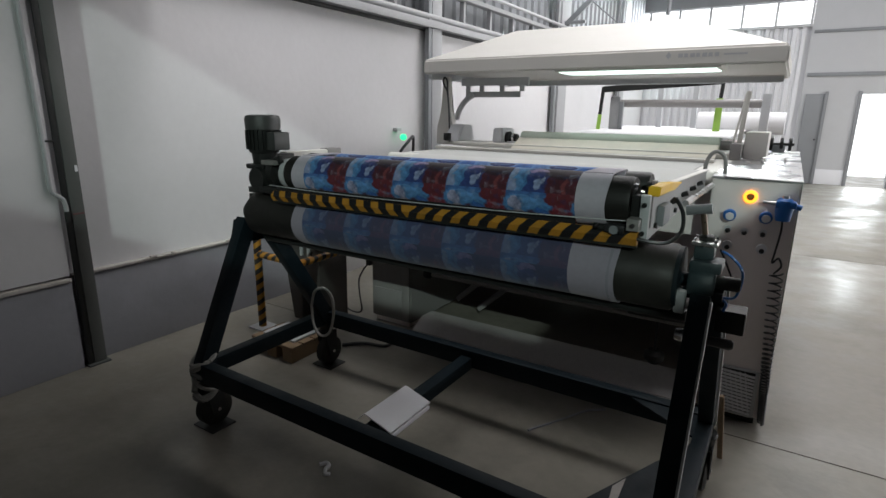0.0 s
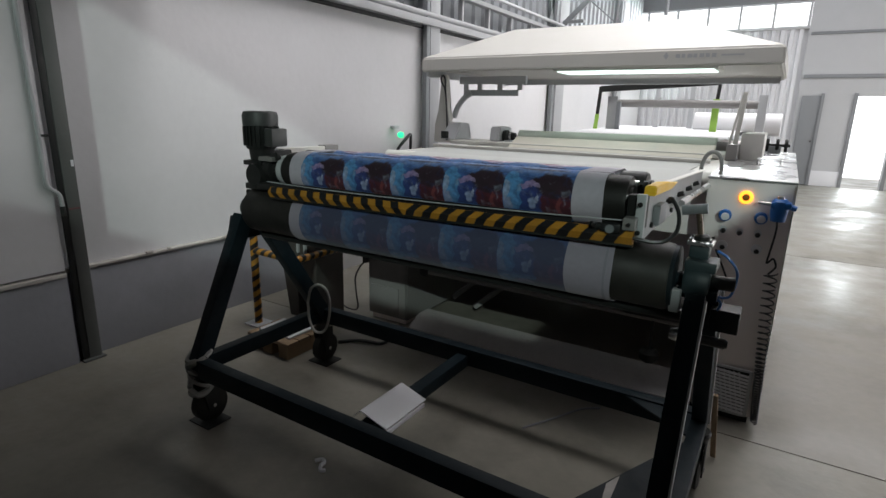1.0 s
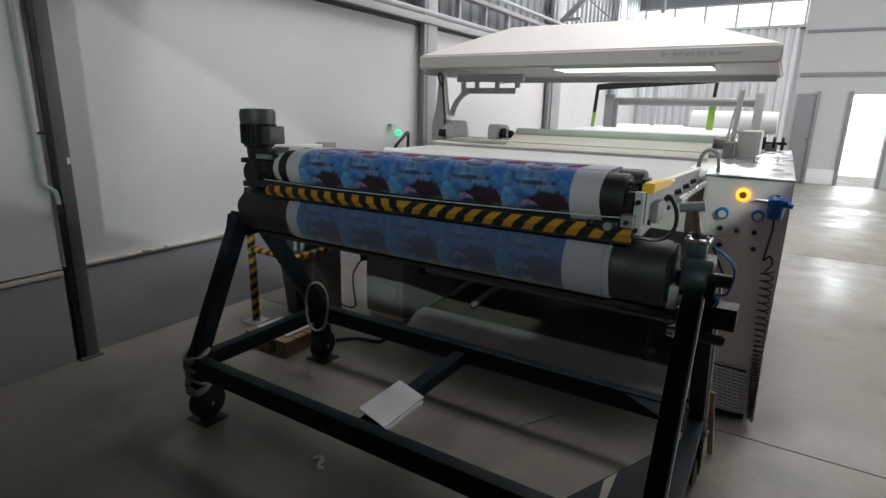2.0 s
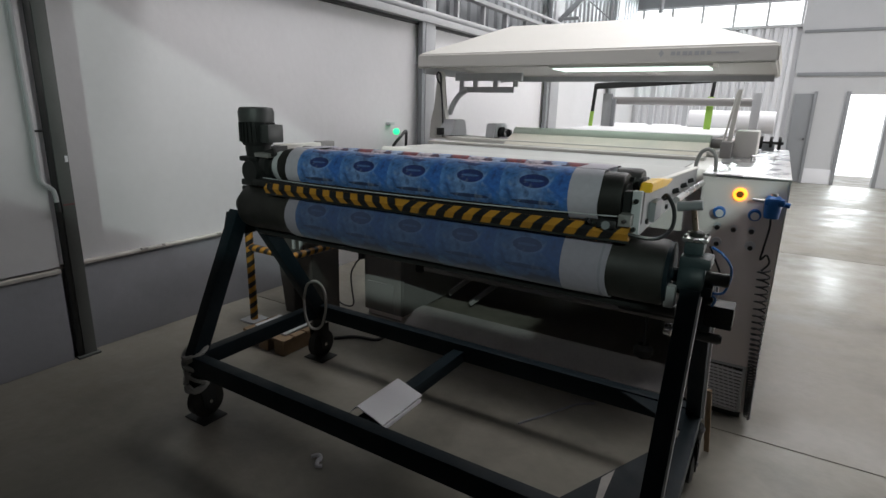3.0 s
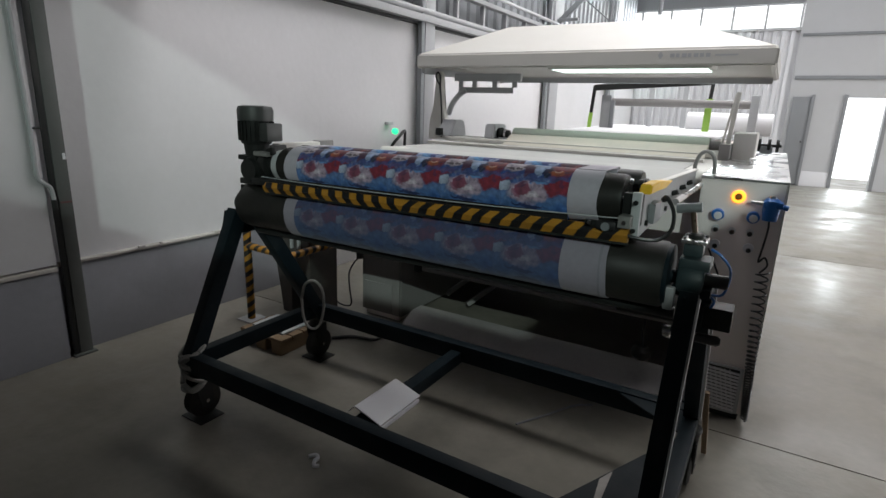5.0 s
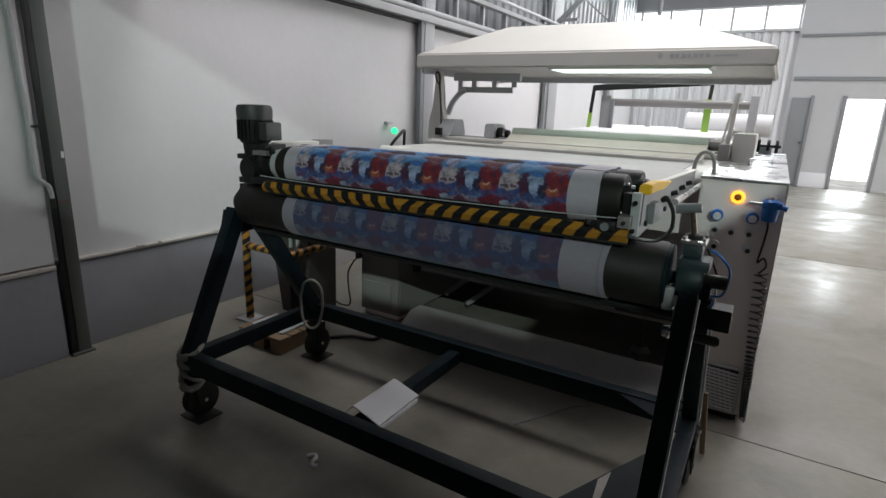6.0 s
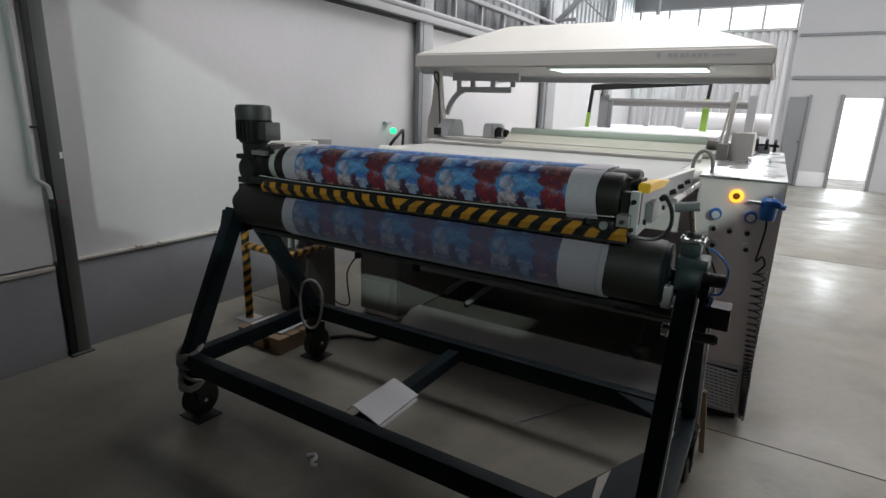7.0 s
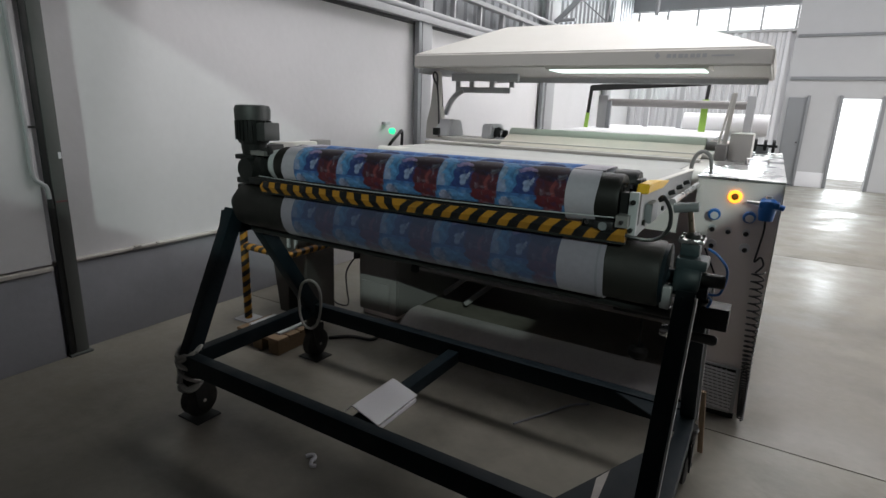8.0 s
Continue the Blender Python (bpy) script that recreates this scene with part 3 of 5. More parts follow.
def build_rolls():
    top = thing("delivery_roller", (-1.2, RY, UZ), "rubber-covered delivery roller turning under colourful printed cloth", "roller")
    part("roller_core", lathe(((0, 0.03), (0, 0.076), (0.012, 0.080), (1.478, 0.080), (1.49, 0.076), (1.49, 0.03)), (-1.87, RY, UZ), (-0.38, RY, UZ), 48), RUBBER, top, "black rubber roller")
    part("printed_cloth", cloth_sleeve(-1.808, -0.447, RY, UZ, UR), PRINT_FACE, top, "blue and red printed cloth with white margins")
    part("shaft", rod((-2.02, RY, UZ), (-0.335, RY, UZ), 0.018), CHROME, top, "steel shaft")
    hub = rod((-0.388, RY, UZ), (-0.372, RY, UZ), 0.045, 24)
    part("hub", hub, BLACK_PAINT, top)
    for k in range(4):
        a = k * math.pi / 2 + 0.4
        part("bolt", rod((-0.388, RY + 0.06 * math.cos(a), UZ + 0.06 * math.sin(a)), (-0.365, RY + 0.06 * math.cos(a), UZ + 0.06 * math.sin(a)), 0.008, 6), CHROME, top)
    low = thing("winding_roll", (-1.2, RY, LZ), "large dark winding roll taking up the printed cloth", "roll")
    part("roll_core", lathe(((0, 0.03), (0, 0.098), (0.01, 0.104), (1.888, 0.104), (1.898, 0.098), (1.898, 0.03)), (-2.13, RY, LZ), (-0.232, RY, LZ), 56), RUBBER, low, "dark worn rubber roll")
    part("wound_cloth", cloth_sleeve(-1.80, -0.395, RY, LZ, LR + 0.003), PRINT_BACK_SHADED, low, "blue reverse of the printed cloth, darkened for shade, with greyed margins")
    part("selvedge_tape", cloth_sleeve(-0.418, -0.412, RY, LZ, LR + 0.0045), CLOTH_MARGIN, low)
    part("shaft", rod((-2.205, RY, LZ), (-0.125, RY, LZ), 0.022), STAND_PAINT, low, "dark painted shaft")
    part("end_ring", lathe(((0, 0.05), (0, 0.098), (0.012, 0.098), (0.012, 0.05)), (-0.2318, RY, LZ), (-0.217, RY, LZ), 40), STAND_PAINT, low)
    back = thing("guide_roller", (-1.2, GY, GZ), "black guide roller turning under printed cloth behind the delivery roller", "roller")
    part("roller_core", lathe(((0, 0.02), (0, 0.050), (0.008, 0.055), (1.557, 0.055), (1.565, 0.050), (1.565, 0.02)), (-1.93, GY, GZ), (-0.365, GY, GZ), 40), BLACK_PAINT, back, "black roller")
    part("printed_cloth", cloth_sleeve(-1.808, -0.447, GY, GZ, GR), PRINT_GUIDE, back, "blue and red printed cloth with white margins")
    part("shaft", rod((-1.96, GY, GZ), (-0.335, GY, GZ), 0.014), CHROME, back, "steel shaft")
    part("end_collar", rod((-0.366, GY, GZ), (-0.350, GY, GZ), 0.030, 20), BLACK_PLASTIC, back)
    return top, low, back


FEED_ROLL, WIND_ROLL, GUIDE_ROLL = build_rolls()


def build_margins():
    """The plain edges of the cloth where it runs flat from the guide roller to the delivery roller."""
    for x0, x1 in ((-1.808, PRINT_X0), (PRINT_X1, -0.447)):
        z = UZ + UR
        m = solo("cloth_margin", box(x0 + 1.2, x1 + 1.2, -0.012, GY - RY + 0.012, z - UZ - 0.001, z - UZ + 0.0008, 0), CLOTH_EDGE, "plain white cloth edge running flat between two rollers", "cloth")
        m.location, m.rotation_euler = (-1.2, RY, UZ + ARM_RISE), (0, radians(ARM_TILT), 0)


build_margins()


# ---- the winding stand ----
def build_stand():
    s = thing("winding_stand", (-1.17, 1.82, 0), "dark blue-green painted steel winding stand on castors, scuffed", "stand")
    xl, xr, yf, yb, zb = -2.2, -0.125, 1.42, 2.215, 0.31
    rails = {"front_rail": ((xl, yf - 0.035, zb), (xr, yf - 0.045, zb)), "back_rail": ((xl, yb, zb), (xr, yb, zb))}
    for name, (p, q) in rails.items():
        part(name, beam(p, q, 0.055, 0.088), STAND_PAINT, s)
    for x in (xl, xr):
        part("side_rail", beam((x, yf - 0.01, zb), (x, yb - 0.02, zb), 0.055, 0.075), STAND_PAINT, s)
    part("cross_bar", beam((-1.215, yf - 0.03, zb - 0.02), (-1.215, yb - 0.02, zb - 0.02), 0.06, 0.06), STAND_PAINT, s)
    for x, front_x, w in ((xl + 0.012, xl + 0.012, 0.062), (xr, xr - 0.030, 0.055)):
        part("leg", beam((front_x, yf - 0.03, zb + 0.01), (front_x, RY - 0.040, 0.985), w, 0.075, up=(0, 1, 0)), STAND_PAINT, s)
        part("leg", beam((x, yb + 0.01, zb - 0.02), (x, RY + 0.045, 0.985), w, 0.075, up=(0, 1, 0)), STAND_PAINT, s)
        part("head_plate", prism(((RY - 0.115, 0.86), (RY + 0.115, 0.86), (RY + 0.085, 0.985), (RY - 0.085, 0.985)), "x", x - 0.045, x - 0.033, bevel=0.002), STAND_PAINT, s)
    # channel flanges on the free end's legs, paler than the legs
    part("flange", beam((xr + 0.001, yf - 0.07, zb + 0.01), (xr + 0.001, RY - 0.080, 0.985), 0.007, 0.022, up=(0, 1, 0), bevel=0.001), LIGHT_STEEL, s, "pale edge strip along the leg")
    part("flange", beam((xr + 0.031, yb + 0.05, zb - 0.02), (xr + 0.031, RY + 0.085, 0.985), 0.007, 0.018, up=(0, 1, 0), bevel=0.001), LIGHT_STEEL, s)
    # corner gussets
    for (cx, cy, dx, dy, reach) in ((xr, yf - 0.06, -1, 1, 0.62), (xr, yb, -1, -1, 0.20)):
        part("gusset", prism(((cx + dx * 0.02, cy + dy * 0.02), (cx + dx * 0.30, cy + dy * 0.02), (cx + dx * 0.02, cy + dy * reach)), "z", zb + 0.028, zb + 0.036, bevel=0.001), STAND_PAINT, s)
    part("web_plate", prism(((yf - 0.0, zb + 0.03), (yf + 0.21, zb + 0.03), (yf + 0.14, zb + 0.28), (yf + 0.09, zb + 0.28)), "x", xr - 0.036, xr - 0.03, bevel=0.001), STAND_PAINT, s)
    part("tape_strip", prism(((-0.325, 1.575), (-0.298, 1.64), (-0.292, 1.40), (-0.305, 1.40)), "z", zb + 0.0365, zb + 0.0380), DUSTY, s, "strip of pale tape")
    # castors
    for x, y in ((xl, yf), (xl, yb), (xr, yf), (xr, yb)):
        c = part("castor", lathe(((0, 0.02), (0, 0.045), (0.012, 0.05), (0.03, 0.042), (0.07, 0.040), (0.07, 0.02)), (x, y, 0.275), (x, y, 0.2), 20), BLACK_PAINT, s)
        for side in (-0.036, 0.036):
            part("fork", prism(((y - 0.045, 0.225), (y + 0.045, 0.225), (y + 0.050, 0.07), (y + 0.02, 0.055), (y - 0.015, 0.07)), "x", x + side - 0.003, x + side + 0.003), BLACK_PAINT, c)
        part("wheel", lathe(((0, 0.02), (0, 0.070), (0.008, 0.085), (0.052, 0.085), (0.06, 0.070), (0.06, 0.02)), (x - 0.03, y + 0.015, 0.092), (x + 0.03, y + 0.015, 0.092), 28), RUBBER, c)
        part("axle", rod((x - 0.043, y + 0.015, 0.092), (x + 0.043, y + 0.015, 0.092), 0.010, 10), CHROME, c)
        if x == xl:
            part("floor_pad", box(x - 0.075, x + 0.075, y - 0.055, y + 0.075, 0.001, 0.007, 0.002), BLACK_PAINT, c)
    # bearings for the roll
    for x0, x1 in ((-2.20, -2.132), (-0.198, -0.125)):
        part("bearing", lathe(((0, 0.02), (0, 0.05), (0.008, 0.056), (abs(x1 - x0) - 0.008, 0.056), (abs(x1 - x0), 0.05), (abs(x1 - x0), 0.02)), (x0, RY, LZ), (x1, RY, LZ), 28), TEAL, s)
    part("bearing_block", box(-0.21, -0.10, RY - 0.045, RY + 0.045, 0.975, 1.005, 0.004), STAND_PAINT, s)
    part("bearing_cap", box(-0.20, -0.112, RY - 0.04, RY + 0.05, 1.055, 1.09, 0.008), TEAL, s)
    part("stub_shaft", lathe(((0, 0.01), (0, 0.021), (0.07, 0.021), (0.075, 0.017), (0.075, 0.01)), (-0.135, RY, 1.025), (-0.06, RY, 1.025), 24), BLACK_PAINT, s)
    part("clamp", box(-0.225, -0.195, RY - 0.07, RY - 0.03, 0.93, 1.0, 0.006), MID_STEEL, s, "dull worn clamp block")
    part("tie_bar", rod((-2.15, RY + 0.05, 0.885), (-0.2, RY + 0.05, 0.885), 0.02), BLACK_PAINT, s)
    part("tool_box", box(-0.115, -0.035, RY - 0.01, RY + 0.07, 0.875, 0.945, 0.005), BLACK_PAINT, s, "dark switch box")
    part("switch_cable", tube(curve_points([(-0.10, RY, 0.93), (-0.09, RY - 0.02, 0.97), (-0.105, RY - 0.02, 0.985), (-0.07, RY, 0.99), (-0.06, RY, 1.06), (-0.09, RY + 0.01, 1.10), (-0.12, RY, 1.12)]), 0.004, 8), BLUE_PLASTIC, s, "blue cable")
    part("handle", lathe(((0, 0.006), (0.0, 0.014), (0.075, 0.016), (0.085, 0.010), (0.085, 0.006)), (-0.14, RY - 0.03, 0.85), (-0.05, RY - 0.03, 0.85), 16), BLACK_PLASTIC, s)
    part("knob", lathe(((0, 0.005), (0, 0.018), (0.02, 0.022), (0.03, 0.012), (0.03, 0.005)), (-0.215, RY - 0.03, 0.85), (-0.18, RY - 0.03, 0.85), 10), CHROME, s, "bright star knob")
    # pneumatic lifting cylinder at the free end
    c = thing("pneumatic_cylinder", (-0.165, RY + 0.02, 1.09), "steel pneumatic lifting cylinder with a threaded rod", "cylinder")
    part("barrel", box(-0.195, -0.14, RY - 0.01, RY + 0.05, 1.09, 1.13, 0.006), TEAL, c)
    part("end_cap", box(-0.203, -0.132, RY - 0.018, RY + 0.058, 1.13, 1.142, 0.003), STAINLESS, c)
    part("gland", lathe(((0, 0.006), (0, 0.022), (0.012, 0.022), (0.018, 0.014), (0.018, 0.006)), (-0.167, RY + 0.02, 1.142), (-0.167, RY + 0.02, 1.17), 20), BLACK_PAINT, c)
    part("piston_rod", rod((-0.172, RY + 0.02, 1.155), (-0.186, RY + 0.02, 1.225), 0.0085, 14), surface("oily brown steel", (0.16, 0.12, 0.09), 0.35, 0.7, vary=0.2, scale=30), c)
    part("rod_eye", lathe(((0, 0.006), (0, 0.015), (0.07, 0.015), (0.07, 0.006)), (-0.232, RY + 0.02, 1.226), (-0.162, RY + 0.02, 1.238), 18), GREY_STEEL, c)
    for dx in (-0.195, -0.14):
        for dy in (-0.01, 0.05):
            part("tie_bolt", rod((dx, RY + dy, 1.142), (dx, RY + dy, 1.150), 0.005, 6), CHROME, c)
    # rag wound round the stand's corner, rope loop over a leg
    rag = thing("tied_rag", (xl, yf - 0.02, zb), "dirty grey rag tied round the stand's corner", "rag")
    for k in range(7):
        a = 0.9 * k
        turn = [(xl + 0.002 + 0.052 * math.cos(a + t) * (1 + 0.15 * math.sin(3 * t)), yf - 0.02 + 0.052 * math.sin(a + t), zb + 0.05 - 0.028 * k + (0.02 + 0.012 * (k % 3)) * math.sin(t + 2 * k)) for t in (0, 0.9, 1.8, 2.7, 3.6, 4.5, 5.4, 6.1)]
        part("turn", tube(curve_points(turn, 3), (0.012, 0.009, 0.014)[k % 3], 6), ROPE, rag)
    solo("rope_loop", tube(curve_points([(-2.143, 2.05, 0.44), (-2.135, 2.05, 0.34), (-2.105, 2.05, 0.285), (-2.06, 2.05, 0.277), (-2.01, 2.05, 0.315), (-1.978, 2.05, 0.42), (-1.985, 2.05, 0.52), (-2.02, 2.03, 0.57), (-2.09, 2.03, 0.54), (-2.143, 2.05, 0.44)]), 0.0075, 8), ROPE, "grey rope loop hanging on the stand's leg", "rope")
    # folded sheet saddled on the cross bar
    t = bmesh.new()
    line = ((-1.295, 0.318), (-1.262, 0.350), (-1.250, 0.350), (-1.132, 0.312))
    lower = [(a, b - 0.004) for a, b in line][::-1]
    t = prism(line + tuple(lower), "y", 1.462, 1.735)
    p = thing("folded_sheet", (-1.22, 1.63, 0.34), "white folded sheet saddled over the stand's cross bar", "sheet")
    part("fold", t, PAPER, p)
    part("edge_strip", beam((-1.124, 1.448, 0.302), (-1.124, 1.712, 0.302), 0.010, 0.016), PAPER, p)
    part("clip", box(-1.15, -1.128, 1.58, 1.61, 0.292, 0.304, 0.002), PAPER, p)


build_stand()


# ---- hazard bar in front of the rollers ----
def build_hazard_bar():
    h = thing("hazard_bar", (-1.2, 1.62, 1.1), "yellow and black striped guard bar in front of the rollers", "guard bar")
    x0, x1, y, z0, z1 = -1.915, -0.340, 1.622, 1.108, 1.152
    prof = ((y + 0.012, z0), (y, z0 + 0.024), (y + 0.020, z1), (y + 0.032, z1), (y + 0.032, z0))
    part("bar", prism(prof, "x", x0, x1, bevel=0.001), HAZARD_YELLOW, h, "worn yellow bar")
    pitch, mid, x = 0.074, -1.22, x0 + 0.004
    while x < x1 - 0.06:
        lean = -0.030 if x < mid else 0.036
        a = x + max(0.0, -lean)
        b = bmesh.new()
        rows = []
        for (py, pz), s0 in (((y + 0.0108, z0 + 0.0005), 0.0), ((y - 0.0012, z0 + 0.0245), 0.45), ((y + 0.0192, z1 + 0.001), 1.0)):
            rows.append([b.verts.new((a + lean * s0 + w, py, pz)) for w in (0.0, 0.037)])
        for r0, r1 in zip(rows, rows[1:]):
            b.faces.new((r0[0], r0[1], r1[1], r1[0]))
        part("stripe", b, BLACK_PLASTIC, h)
        x += pitch
    for x in (x0 + 0.02, x1 - 0.02):
        part("bracket", box(x - 0.012, x + 0.012, y + 0.03, RY, 1.112, 1.13, 0.002), BLACK_PAINT, h)
    # black strip paints in the shaded band where the cloth turns under
    part("shade_strip", box(x0 + 0.02, PRINT_X1 + 0.01, y + 0.0255, y + 0.0275, z1 - 0.004, z1 + 0.022, 0), BLACK_PLASTIC, h, "black strip for the shade between bar and roller")
    part("lower_lip", box(x0, x1, y + 0.013, y + 0.03, z0 - 0.008, z0, 0.001), BLACK_PAINT, h)
    h.location.z += 0.009
    h.rotation_euler = (0, radians(ARM_TILT), 0)
    solo("sensor_wire", tube(curve_points([(-1.93, 1.635, 1.178), (-1.6, 1.628, 1.175), (-1.2, 1.626, 1.178), (-0.8, 1.628, 1.184), (-0.46, 1.63, 1.194), (-0.37, 1.64, 1.196)]), 0.0022, 6), LIGHT_STEEL, "thin grey wire stretched along the guard bar", "wire")
    e = thing("edge_sensor", (-0.39, 1.64, 1.16), "black edge sensor with a looped cable", "sensor")
    part("sensor_body", box(-0.435, -0.375, 1.615, 1.655, 1.138, 1.165, 0.007), BLACK_PLASTIC, e)
    part("barrel", rod((-0.47, 1.635, 1.15), (-0.43, 1.635, 1.15), 0.012), BLACK_PAINT, e)
    part("clamp_screw", rod((-0.452, 1.612, 1.158), (-0.452, 1.604, 1.158), 0.007, 8), CHROME, e)
    part("lens_ring", lathe(((0, 0.004), (0, 0.013), (0.006, 0.013), (0.006, 0.004)), (-0.405, 1.615, 1.150), (-0.405, 1.607, 1.150), 16), GREY_STEEL, e)
    part("mount", box(-0.372, -0.335, 1.62, 1.68, 1.150, 1.186, 0.003), MACHINE_DARK, e)
    part("mount_bolt", rod((-0.352, 1.62, 1.168), (-0.352, 1.612, 1.168), 0.007, 6), CHROME, e)
    e.location.z += 0.020
    part("cable", tube(curve_points([(-0.36, 1.635, 1.15), (-0.31, 1.64, 1.142), (-0.26, 1.66, 1.142), (-0.232, 1.70, 1.17), (-0.235, 1.72, 1.22), (-0.26, 1.73, 1.26), (-0.275, 1.75, 1.25)]), 0.006, 8), BLACK_PLASTIC, e)


build_hazard_bar()


# ---- roller arms and drive ----
def build_arms():
    a = thing("roller_arm", (-0.33, 2.3, 1.2), "pale steel side arm carrying the delivery roller", "arm", "roller arms")
    part("side_plate", prism(((1.68, 1.13), (1.84, 1.14), (2.94, 1.15), (2.94, 1.24), (1.90, 1.275), (1.72, 1.285), (1.66, 1.24)), "x", -0.335, -0.323, bevel=0.002), MID_STEEL, a)
    part("top_strip", beam((-0.325, 1.92, 1.28), (-0.325, 2.94, 1.246), 0.024, 0.006), MACHINE_WHITE, a)
    part("bearing", lathe(((0, 0.02), (0, 0.042), (0.02, 0.042), (0.026, 0.03), (0.026, 0.02)), (-0.335, RY, UZ), (-0.37, RY, UZ), 24), LIGHT_STEEL, a)
    part("clamp_block", box(-0.375, -0.318, RY - 0.07, RY - 0.035, 1.17, 1.27, 0.006), BLACK_PAINT, a)
    part("adjuster", rod((-0.36, RY + 0.06, 1.285), (-0.345, RY + 0.06, 1.285), 0.014), BLACK_PAINT, a)
    for y in (2.05, 2.25, 2.45, 2.65):
        part("hook", rod((-0.323, y, 1.205), (-0.30, y, 1.215), 0.010, 10), BLACK_PLASTIC, a)
    part("guide_rod", rod((-0.29, 2.14, 1.19), (-0.285, 2.93, 1.18), 0.012), STAINLESS, a)
    part("front_plate", box(-0.345, -0.318, 1.655, 1.675, 1.135, 1.275, 0.003), LIGHT_STEEL, a, "pale front plate")
    for z in (1.16, 1.245):
        part("bolt", rod((-0.332, 1.655, z), (-0.332, 1.645, z), 0.008, 6), BLACK_PAINT, a)
    for y in (1.78, 1.95, 2.12):
        part("bolt", rod((-0.323, y, 1.165), (-0.314, y, 1.165), 0.009, 6), BLACK_PAINT, a)
    part("slide_block", box(-0.323, -0.30, 1.80, 1.90, 1.16, 1.225, 0.004), GREY_STEEL, a)
    part("tag", prism(((1.69, 1.268), (1.70, 1.297), (1.86, 1.293), (2.10, 1.272), (1.95, 1.262)), "x", -0.335, -0.300, bevel=0.004), YELLOW, a, "bright yellow marker")
    b = thing("roller_arm", (-2.1, 2.3, 1.2), "cream steel side arm with a dark tip", "arm", "roller arms")
    part("side_plate", box(-2.11, -2.06, 1.86, 2.235, 1.235, 1.305, 0.006), MACHINE_WHITE, b)
    part("tip", box(-2.113, -2.057, 2.14, 2.24, 1.232, 1.31, 0.004), MACHINE_DARK, b)
    part("root", box(-2.10, -2.05, RY - 0.03, 1.9, 1.15, 1.30, 0.006), BLACK_PAINT, b)
    # gear motor
    g = thing("gear_motor", (-2.07, RY, 1.10), "dark grey upright geared electric motor with a terminal box", "motor")
    mx, my = -2.075, RY + 0.0
    part("fan_cowl", lathe(((0, 0.03), (0, 0.079), (0.045, 0.081), (0.062, 0.074), (0.066, 0.05), (0.066, 0.01)), (mx, my, 1.415), (mx, my, 1.49), 32), MOTOR_PAINT, g, "dark grey fan cowl")
    body = part("motor_body", lathe(((0, 0.03), (0, 0.066), (0.015, 0.072), (0.105, 0.072), (0.105, 0.03)), (mx, my, 1.31), (mx, my, 1.42), 32), BLACK_PAINT, g)
    for k in range(24):
        an = 2 * math.pi * k / 24
        c, sn = math.cos(an), math.sin(an)
        part("fin", beam((mx + 0.075 * c, my + 0.075 * sn, 1.325), (mx + 0.075 * c, my + 0.075 * sn, 1.412), 0.003, 0.012, up=(c, sn, 0), bevel=0), BLACK_PAINT, body)
    part("terminal_box", box(mx + 0.072, mx + 0.125, my - 0.045, my + 0.045, 1.325, 1.405, 0.006), MOTOR_PAINT, g)
    part("neck", lathe(((0, 0.02), (0, 0.052), (0.03, 0.056), (0.06, 0.058), (0.06, 0.02)), (mx, my, 1.255), (mx, my, 1.31), 28), BLACK_PAINT, g)
    part("flange", box(mx - 0.065, mx + 0.06, my - 0.06, my + 0.06, 1.235, 1.258, 0.006), BLACK_PAINT, g)
    part("gearbox", box(mx - 0.035, mx + 0.085, my - 0.065, my + 0.065, 1.15, 1.237, 0.014), BLACK_PAINT, g)
    part("gear_cover", lathe(((0, 0.01), (0, 0.055), (0.02, 0.05), (0.02, 0.01)), (mx + 0.03, my - 0.064, 1.195), (mx + 0.03, my - 0.09, 1.195), 24), BLACK_PAINT, g)
    part("foot", box(mx - 0.06, mx + 0.09, my - 0.06, my + 0.06, 1.125, 1.152, 0.004), BLACK_PAINT, g)
    part("chain_guard", lathe(((0, 0.03), (0, 0.066), (0.02, 0.070), (0.03, 0.066), (0.03, 0.03)), (-1.915, RY, UZ + 0.008), (-1.885, RY, UZ + 0.008), 32), LIGHT_STEEL, g, "pale steel flange ring")
    part("drive_casing", lathe(((0, 0.03), (0, 0.060), (0.012, 0.068), (0.05, 0.068), (0.058, 0.052), (0.105, 0.050), (0.105, 0.03)), (-2.012, RY, UZ + 0.006), (-1.907, RY, UZ + 0.006), 32), BLACK_PAINT, g)
    part("cover_plate", box(mx + 0.06, mx + 0.15, my - 0.075, my + 0.05, 1.262, 1.282, 0.004), MACHINE_DARK, g)
    for k in range(6):
        an = k * math.pi / 3 + 0.3
        part("cover_bolt", rod((-1.915, RY + 0.058 * math.cos(an), UZ + 0.008 + 0.058 * math.sin(an)), (-1.880, RY + 0.058 * math.cos(an), UZ + 0.008 + 0.058 * math.sin(an)), 0.006, 6), CHROME, g)
    part("tie_block", box(mx + 0.05, mx + 0.17, my - 0.085, my - 0.03, 1.135, 1.165, 0.004), BLACK_PAINT, g)
    part("lever", beam((mx + 0.07, my - 0.03, 1.262), (mx + 0.17, my - 0.05, 1.29), 0.02, 0.035), BLACK_PAINT, g)
    part("gear_plate", box(mx - 0.03, mx + 0.20, my + 0.03, my + 0.09, 1.255, 1.275, 0.003), LIGHT_STEEL, g)
    part("hanger", box(mx - 0.04, mx + 0.03, my + 0.02, my + 0.07, 1.075, 1.13, 0.004), BLACK_PAINT, g)


build_arms()


